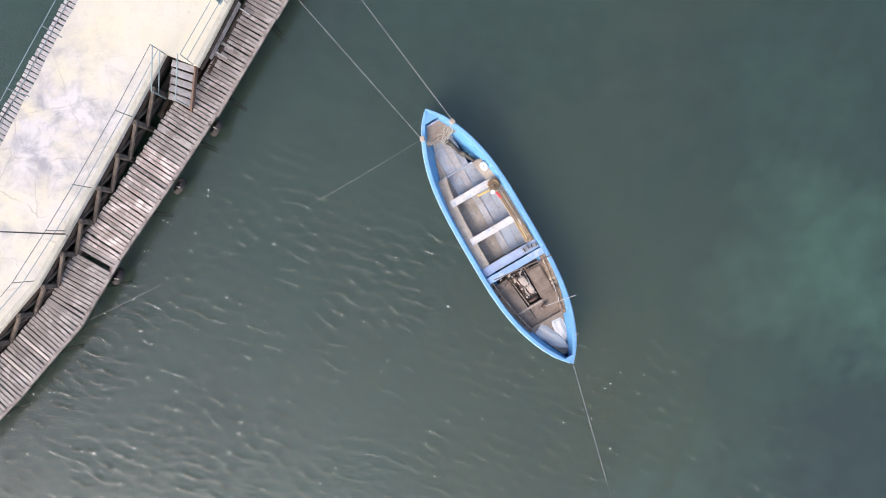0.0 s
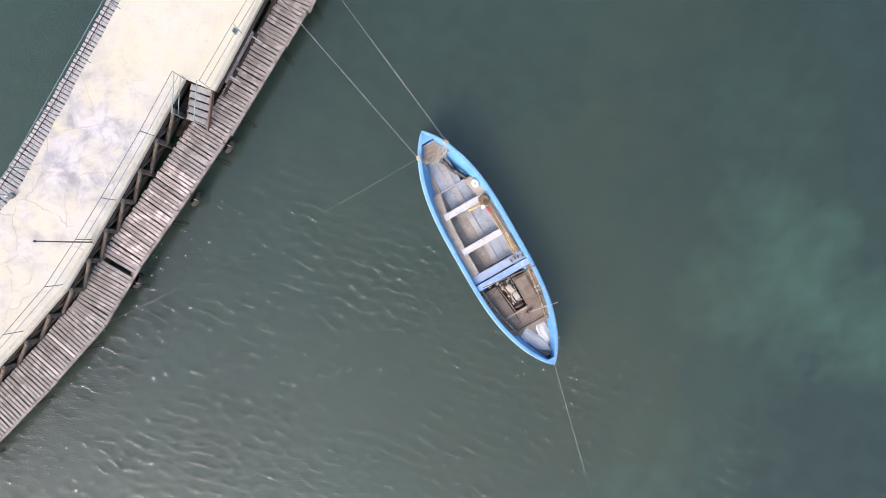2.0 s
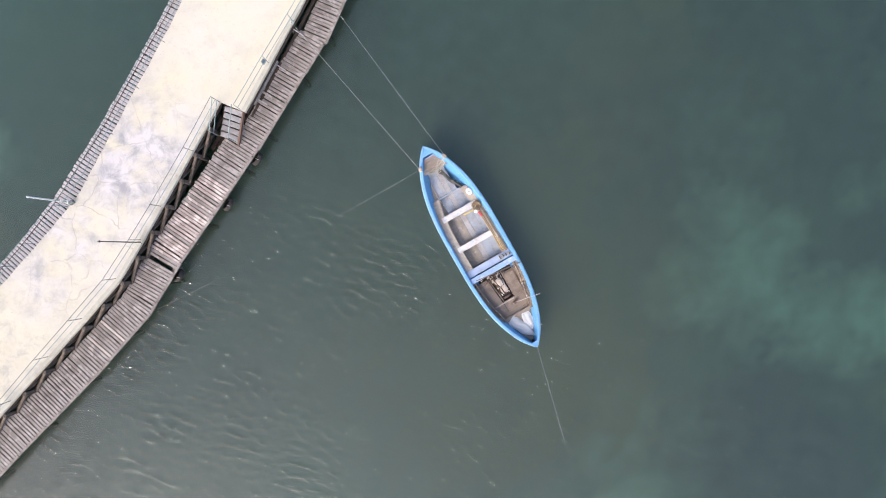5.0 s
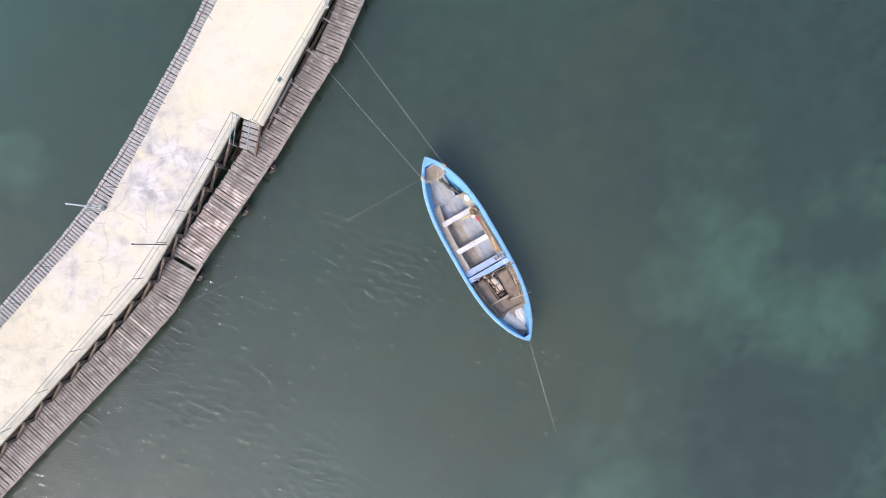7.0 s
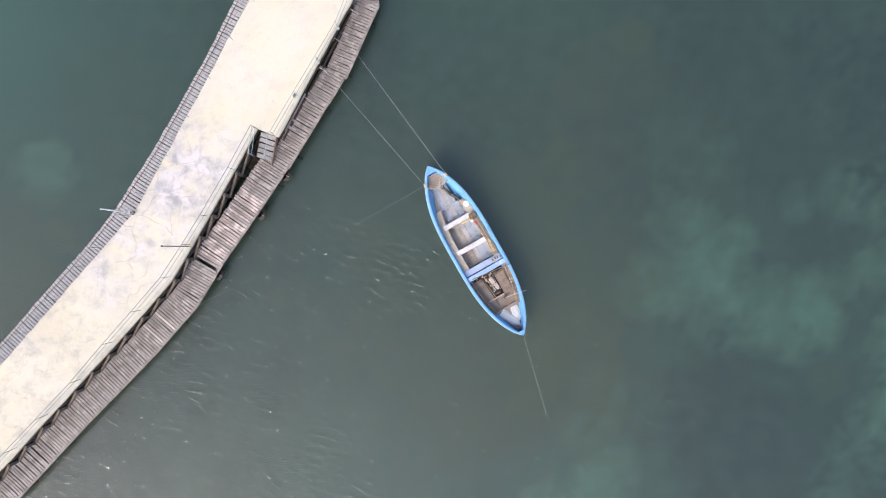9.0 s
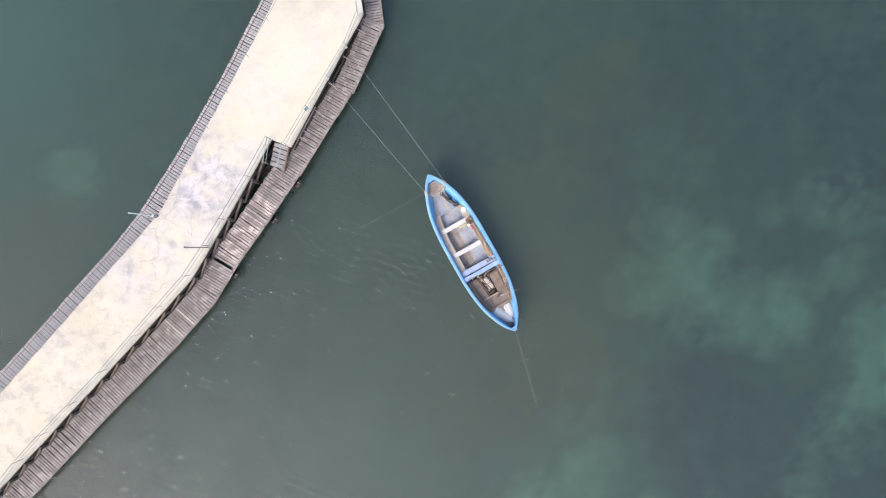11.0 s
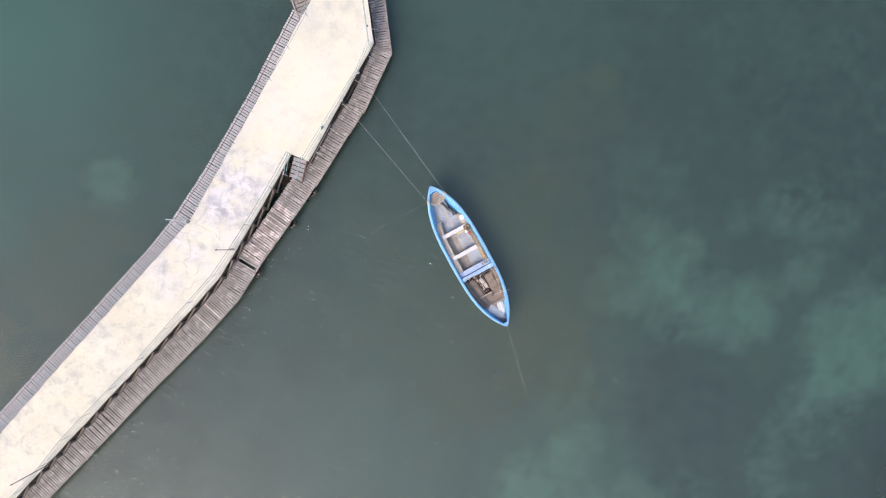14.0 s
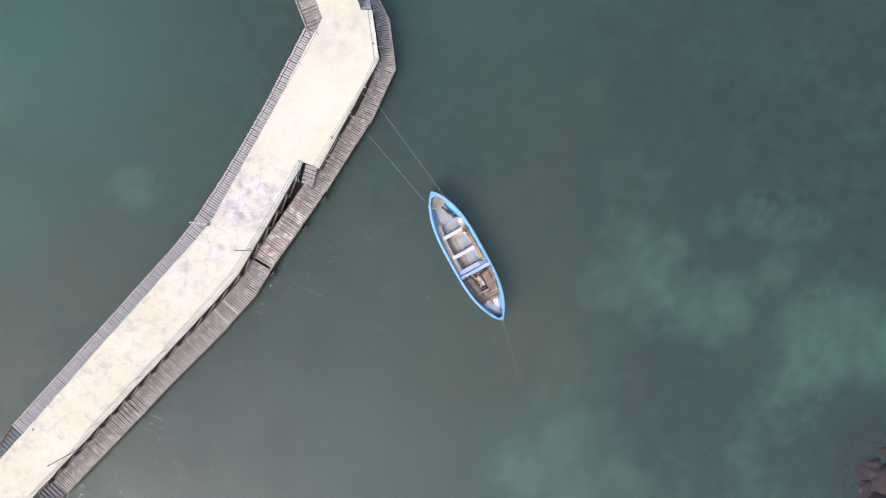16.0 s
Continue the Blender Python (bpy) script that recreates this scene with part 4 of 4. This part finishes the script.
for i in range(16):
    bm = bmesh.new()
    a, s1 = random.uniform(-0.5, 0.3), random.uniform(2.5, 2.68)
    if i % 2:
        box(bm, well(a, s1, 0.47, random.uniform(-15, 15), 0, random.uniform(0, 90)), random.uniform(0.05, 0.14), random.uniform(0.02, 0.05), 0.05, 0.006)
    else:
        tube(bm, ((a, s1 - LEN / 2, 0.45), (a + random.uniform(-0.1, 0.1), s1 - 0.1 - LEN / 2, 0.5), (a + random.uniform(-0.15, 0.15), s1 - 0.16 - LEN / 2, 0.44)), 0.012, 6)
    part("fitting", bm, (RUST, ENGINE_DARK, TIMBER, ENGINE_PALE)[i % 4], engine)
for side, x in ((-1, -0.24), (1, 0.20)):
    bm = bmesh.new()
    beam(bm, (x - 0.05 * (side < 0), 2.68 - LEN / 2, 0.40), (x + 0.06 * (side < 0), 1.74 - LEN / 2, 0.40), 0.03, 0.1, 0.004)
    part("well_side", bm, COCKPIT, engine)


# ---- loose things in the boat ----
def on_boat(x, s, z, turn=0):
    return boat_at @ pose(x, s - LEN / 2, z, 0, 0, turn)


def coil(name, at, r, wire, turns, material, label, squash=0.5, cat="rope"):
    bm = bmesh.new()
    pts = []
    for i in range(turns * 14):
        a = i * math.tau / 14
        rr = r * random.random() ** 0.6
        pts.append((rr * math.cos(a), rr * math.sin(a), wire + squash * r * abs(noise.noise((i * 0.31, r * 9, 2.0)))))
    tube(bm, pts, wire, 5)
    ob = tagged(smooth(part(name, bm, material)), label, cat)
    ob.matrix_world = at
    return ob


for k in range(6):
    lab = ("loose tan rope lying in bights over the bow boards", "loose tan rope hanging from the bow boards", "thin tan rope crossing the bow boards")[k % 3]
    bm = bmesh.new()
    pts = []
    for i in range(48):
        t = i / 47
        x = -0.44 + (0.66 + 0.03 * k) * t + 0.025 * math.sin(t * (27 + 5 * k) + k)
        sag = (0.14 + 0.03 * k) * 4 * t * (1 - t) + 0.035 * math.sin(t * 17 + 2 * k) + 0.05 * noise.noise((t * 7, k * 3.1, 0))
        pts.append((x, 6.72 - sag - 0.012 * k - LEN / 2, 0.78 + 0.01 * k - 0.12 * sag + 0.1 * abs(2 * t - 1) ** 3))
    tube(bm, pts, 0.0065, 5)
    tagged(smooth(part("bow_rope", bm, ROPE)), lab, "rope", "ropes in the bow").matrix_world = boat_at
bm = bmesh.new()
tube(bm, [(0.43 - 0.2 * t + 0.03 * math.sin(t * 14), 6.78 - 0.38 * t - LEN / 2, 0.98 - 0.2 * t) for t in [i / 14 for i in range(15)]], 0.012, 6)
tagged(smooth(part("bow_rope", bm, LINE)), "thick pale rope from the mooring bitt over the bow boards", "rope", "ropes in the bow").matrix_world = boat_at
bm = bmesh.new()
tube(bm, [(-0.42 + 0.10 * t + 0.02 * math.sin(t * 8), 6.66 - 1.65 * t - LEN / 2, 0.95 - 0.36 * t - 0.1 * math.sin(t * 3.1)) for t in [i / 14 for i in range(15)]], 0.0028, 5)
tagged(smooth(part("bow_rope", bm, LINE)), "thin pale line led from the bitt to a thwart", "rope", "ropes in the bow").matrix_world = boat_at
coil("net_bundle", on_boat(0.58, 4.87, 0.55), 0.165, 0.013, 20, OAR, "tangled brown fishing net bundle on the side bench", 0.9, "fishing net")
coil("line_coil", on_boat(0.56, 4.78, 0.58), 0.12, 0.008, 9, ROPE, "tangled pale fishing line on the side bench", 0.8, "fishing line")
bm = bmesh.new()
pts = [(0.07 + 0.38 * t + 0.03 * math.sin(t * 9), 6.44 - 0.80 * t - LEN / 2, 0.62 - 0.12 * t) for t in [i / 14 for i in range(15)]]
tube(bm, pts, 0.06, 9)
for v in bm.verts:
    v.co += Vector((1, 1, 1)) * 0.03 * noise.noise(v.co * 14)
tagged(part("rolled_net", bm, NET), "dark rolled fishing net lying along the bow planking", "fishing net").matrix_world = boat_at
bm = bmesh.new()
tube(bm, [(0.055 * math.cos(a), 0.075 * math.sin(a), 0.0) for a in [k * math.tau / 18 for k in range(19)]], 0.052, 8)
disc(bm, Matrix(), 0.04, 0.03, 12)
tagged(smooth(part("float", bm, WHITE)), "white plastic ring-shaped float on the side bench", "float").matrix_world = on_boat(0.6, 5.4, 0.60)
for i, (x0, s0, x1, s1, mat) in enumerate(((0.56, 4.72, 0.60, 3.2, OAR), (0.60, 4.76, 0.64, 3.25, OAR), (0.65, 4.7, 0.67, 3.3, BENCH), (0.69, 4.6, 0.70, 3.15, OAR))):
    oar = thing("oar", boat_at, "worn brown wooden oar laid on the side bench", "oar", "oars in the boat")
    bm = bmesh.new()
    tube(bm, ((x0, s0 - LEN / 2, 0.585 + 0.02 * (i % 2)), (x1, s1 - LEN / 2, 0.565 + 0.02 * (i % 2))), 0.018, 7)
    part("shaft", bm, mat, oar)
    bm = bmesh.new()
    beam(bm, (x1, s1 + 0.5 - LEN / 2, 0.59 + 0.006 * i), (x1, s1 - LEN / 2, 0.575 + 0.006 * i), 0.075, 0.018, 0.005)
    part("blade", bm, YELLOW if i == 1 else mat, oar)
bm = bmesh.new()
beam(bm, (0.06, 4.82 - LEN / 2, 0.595), (0.42, 4.80 - LEN / 2, 0.595), 0.06, 0.045, 0.012)
tagged(part("yellow_board", bm, YELLOW), "short yellow painted board on a thwart", "board").matrix_world = boat_at
bm = bmesh.new()
box(bm, pose(0, 0, 0.04), 0.07, 0.2, 0.08, 0.02)
tagged(part("red_can", bm, RED), "small red plastic can on the side bench", "can").matrix_world = on_boat(0.55, 4.58, 0.547, 10)
bm = bmesh.new()
disc(bm, pose(0, 0, 0.05), 0.06, 0.1, 14, 0.05)
tagged(part("white_tub", bm, WHITE), "small white plastic tub by the bench", "tub").matrix_world = on_boat(0.46, 4.72, 0.547)
for x, s, turn, sx_, sy_ in ((0.46, 3.05, 12, 0.2, 0.13), (0.68, 3.03, -8, 0.2, 0.1)):
    clamp = thing("metal_bracket", on_boat(x, s, 0.577, turn), "worn steel bracket lying on the thwart", "bracket", "steel brackets")
    bm = bmesh.new()
    box(bm, pose(0, 0, 0.012), sx_, sy_, 0.024, 0.005)
    part("plate", bm, STEEL, clamp)
    for k in (-1, 1):
        bm = bmesh.new()
        tube(bm, ((k * sx_ * 0.3, -sy_ * 0.4, 0.05), (k * sx_ * 0.3, sy_ * 0.4, 0.05)), 0.018, 7)
        part("bolt", bm, DARK_METAL, clamp)


def tarpaulin(x, s, z, length, width, turn, bulge, label):
    bm = bmesh.new()
    n, k = 26, 16
    grid = []
    for i in range(n + 1):
        a = i / n * 2 - 1
        half = width / 2 * (1.02 - max(0.0, (a + 0.1) / 1.1) ** 1.7) * (0.75 + 0.25 * min(1.0, (a + 1) * 3)) * (1 + 0.2 * noise.noise((a * 2, turn, 0)))
        row = []
        for j in range(k + 1):
            b = j / k * 2 - 1
            hgt = bulge * (1 - a ** 4) * (1 - b ** 4) + 0.03 * noise.noise((a * 2.0 + turn, b * 1.6, 4)) + 0.012 * noise.noise((a * 6, b * 5, 9 + turn))
            row.append(bm.verts.new((a * length / 2, b * half, max(0.004, hgt))))
        grid.append(row)
    for u, v in zip(grid, grid[1:]):
        for j in range(k):
            bm.faces.new((u[j], v[j], v[j + 1], u[j + 1]))
    ob = tagged(smooth(part("tarpaulin", bm, TARP)), label, "tarpaulin", "tarpaulins in the stern")
    ob.matrix_world = on_boat(x, s, z, turn)


tarpaulin(-0.07, 0.70, 0.515, 0.95, 0.36, -62, 0.07, "crumpled white tarpaulin on the stern platform")
tarpaulin(0.20, 0.80, 0.52, 0.62, 0.30, -95, 0.035, "folded white cloth on the stern platform")


# ---- mooring lines ----
def mooring(name, a, b, sag, r, label, n=16, material=LINE):
    bm = bmesh.new()
    a, b = Vector(a), Vector(b)
    tube(bm, [a.lerp(b, i / n) - Vector((0, 0, sag * 4 * (i / n) * (1 - i / n))) for i in range(n + 1)], r, 5)
    return tagged(smooth(part(name, bm, material)), label, "rope", "mooring lines")


bitt_w = boat_at @ Vector((-0.45, 6.73 - LEN / 2, sheer(6.73) + 0.08))
bitt_e = boat_at @ Vector((0.45, 6.73 - LEN / 2, sheer(6.73) + 0.08))
stern_post = boat_at @ Vector((0.0, 0.02 - LEN / 2, sheer(0.02) + 0.02))
mooring("mooring_line", (-4.5, 7.16, DECK_Z + 0.2), bitt_w, 0.03, 0.0044, "pale mooring line from the pier railing to the bow")
mooring("mooring_line", (-3.78, 8.44, DECK_Z + 0.2), bitt_e, 0.03, 0.0042, "pale mooring line from the pier railing to the bow")
mooring("mooring_line", bitt_w, (-9.2, -1.9, WALK_Z - 0.05), 1.0, 0.0032, "slack thin mooring line dipping under water between bow and landing stage", 40, DULL)
mooring("mooring_line", stern_post, (4.78, -7.6, -0.42), 0.06, 0.0031, "pale mooring line from the stern into the water")
for x, y in ((-4.5, 7.2), (-3.78, 8.46)):
    coil("rope_knot", pose(x, y, DECK_Z + 0.14), 0.06, 0.014, 3, LINE, "pale mooring rope knotted round a railing post", 1.6)

# ---- landing stage and seaward walkway: planks last ----
EAST_OUT = [(-18.35, -12.0), (-13.38, -6.52), (-10.72, -3.72), (-9.17, -1.93), (-8.22, -0.26), (-6.85, 1.75), (-5.93, 3.16), (-5.7, 3.53)]
MID_OUT = [(-5.74, 3.36), (-3.70, 6.80)]
UPPER_OUT = [(-3.60, 6.80), (-2.38, 9.62)]
NORTH_OUT = [(-2.38, 9.6), (-2.40, 9.75), (-2.74, 12.02), (-3.5, 13.4), (-6.0, 20.0)]
WEST_OUT = [(-21.24, -8.68), (-13.54, 0.21), (-12.37, 1.73), (-10.98, 3.92), (-8.78, 7.92), (-7.04, 11.52)]
WEST_NORTH = [(-6.55, 10.8), (-6.86, 11.5), (-7.44, 12.9), (-10.2, 20.0)]
plank_meshes = {}


def plank_mesh(length, width, kind):
    key = (round(length, 2), round(width, 3), kind)
    if key not in plank_meshes:
        bm = bmesh.new()
        box(bm, Matrix(), width, length, 0.035, 0.006)
        me = bpy.data.meshes.new("plank")
        bm.to_mesh(me)
        bm.free()
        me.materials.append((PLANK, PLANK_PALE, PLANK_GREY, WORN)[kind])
        plank_meshes[key] = me
    return plank_meshes[key]


def whitened_plank(length, width):
    """A grey plank with a paler outer end."""
    key = (round(length, 2), round(width, 2), "end")
    if key not in plank_meshes:
        bm = bmesh.new()
        box(bm, pose(0, -END / 2, 0), width, length - END, 0.035, 0.006)
        n = len(bm.faces)
        box(bm, pose(0, (length - END) / 2 + 0.002, 0.003), width * 0.97, END - 0.004, 0.035, 0.006)
        bm.faces.ensure_lookup_table()
        for f in bm.faces[n:]:
            f.material_index = 1
        me = bpy.data.meshes.new("plank")
        bm.to_mesh(me)
        bm.free()
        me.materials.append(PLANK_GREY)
        me.materials.append(PALE_END)
        plank_meshes[key] = me
    return plank_meshes[key]


END = 0.12


def walkway(name, out, width, side, label, pitch=0.13, gaps=(), pale=(), lower=0.0, short=0.0, timber=0, scuffed=(0, 0)):
    """Planks across, on stringers; side 1: the outer edge lies right of the direction."""
    stage = thing(name, None, label, "walkway", kind="structure")
    middle = offset(out, -side * (width + short) / 2)
    for d in (0.08, width - 0.1):
        bm = bmesh.new()
        line = offset(out, -side * d)
        for a, b in zip(line, line[1:]):
            beam(bm, (*a, WALK_Z - 0.11), (*b, WALK_Z - 0.11), 0.09, 0.13)
        part("stringer", bm, TIMBER, stage)
    # Piles, with the shadow under the stage put into their black colour.
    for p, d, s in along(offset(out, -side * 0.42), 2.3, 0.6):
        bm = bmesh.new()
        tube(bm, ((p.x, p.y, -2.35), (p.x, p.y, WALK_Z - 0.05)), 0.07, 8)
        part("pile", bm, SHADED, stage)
    # the board along the outer edge, in lengths that don't quite meet
    edge = [] if timber else along(out, 2.9, 0.0)
    if timber:
        bm = bmesh.new()
        tube(bm, [(*p, WALK_Z + 0.035) for p in offset(out, -side * (END + 0.03))], 0.012, 6)
        part("lower_rail", bm, DARK_METAL, stage, "thin dark rail along the plank ends")
    ends = [e[0] for e in edge] + [Vector(out[-1])] * bool(edge)
    for i, (a, b) in enumerate(zip(ends, ends[1:])):
        d = (b - a).normalized()
        nrm = Vector((d.y, -d.x)) * side * (0.012 * (i % 2) + random.uniform(-0.008, 0.008))
        bm = bmesh.new()
        inner_pts = [a] + [Vector(p) for p in out if 0.05 < (Vector(p) - a).dot(d) < (b - a).length - 0.05] + [b]
        for u, v in zip(inner_pts, inner_pts[1:]):
            beam(bm, (*(u + nrm + d * 0.01), WALK_Z + 0.012), (*(v + nrm - d * 0.01), WALK_Z + 0.012), 0.08, 0.07, 0.008)
        part("edge_board", bm, EDGE, stage)
    for i, (p, d, s) in enumerate(along(middle, pitch, 0.08)):
        if any(abs(s - g) < w for g, w in gaps):
            continue
        kind = 1 if any(abs(s - g) < 0.09 for g in pale) or random.random() < 0.015 else 0
        if scuffed[0] < s < scuffed[1] and random.random() < 0.92:
            kind = 3
        wide = pitch - random.choice((0.020, 0.024, 0.030)) - (0.004 if timber else 0)
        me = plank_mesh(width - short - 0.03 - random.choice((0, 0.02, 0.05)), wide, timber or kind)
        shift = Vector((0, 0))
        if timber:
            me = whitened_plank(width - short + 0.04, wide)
            shift = Vector((d.y, -d.x)) * side * (0.016 * ((i // 23) % 2) - 0.03 + random.uniform(-0.01, 0.01))
        ob = new("plank", me)
        ob.matrix_world = pose(p.x + shift.x + random.uniform(-.012, .012), p.y + shift.y + random.uniform(-.012, .012), WALK_Z - lower + random.uniform(-.004, .004), random.uniform(-.4, .4), random.uniform(-1, 1),
                               math.degrees(math.atan2(d.y, d.x)) + random.uniform(-.7, .7) + (180 if timber and side > 0 else 0))
        ob.parent = stage
    return stage


lens = [0.0]
for a, b in zip(EAST_OUT, EAST_OUT[1:]):
    lens.append(lens[-1] + (Vector(b) - Vector(a)).length)
MISSING = lens[4] - 0.42
walkway("landing_stage", EAST_OUT, 1.10, 1, "weathered grey-brown plank landing stage beside the pier", 0.112, ((MISSING, 0.062),), (MISSING - 2.75, MISSING - 3.4), scuffed=(MISSING + 0.2, MISSING + 3.1))
walkway("landing_stage", MID_OUT, 0.87, 1, "weathered grey-brown plank landing stage beside the pier", 0.115, lower=0.02)
walkway("landing_stage", UPPER_OUT, 0.86, 1, "weathered grey-brown plank landing stage beside the pier", 0.115)
walkway("landing_stage", NORTH_OUT, 1.0, 1, "weathered grey-brown plank landing stage beside the pier", 0.115, lower=0.045)
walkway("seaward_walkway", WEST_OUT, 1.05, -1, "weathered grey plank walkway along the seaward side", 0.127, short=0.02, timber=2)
walkway("seaward_walkway", WEST_NORTH, 1.1, -1, "weathered grey plank walkway along the seaward side", 0.17, lower=0.045)
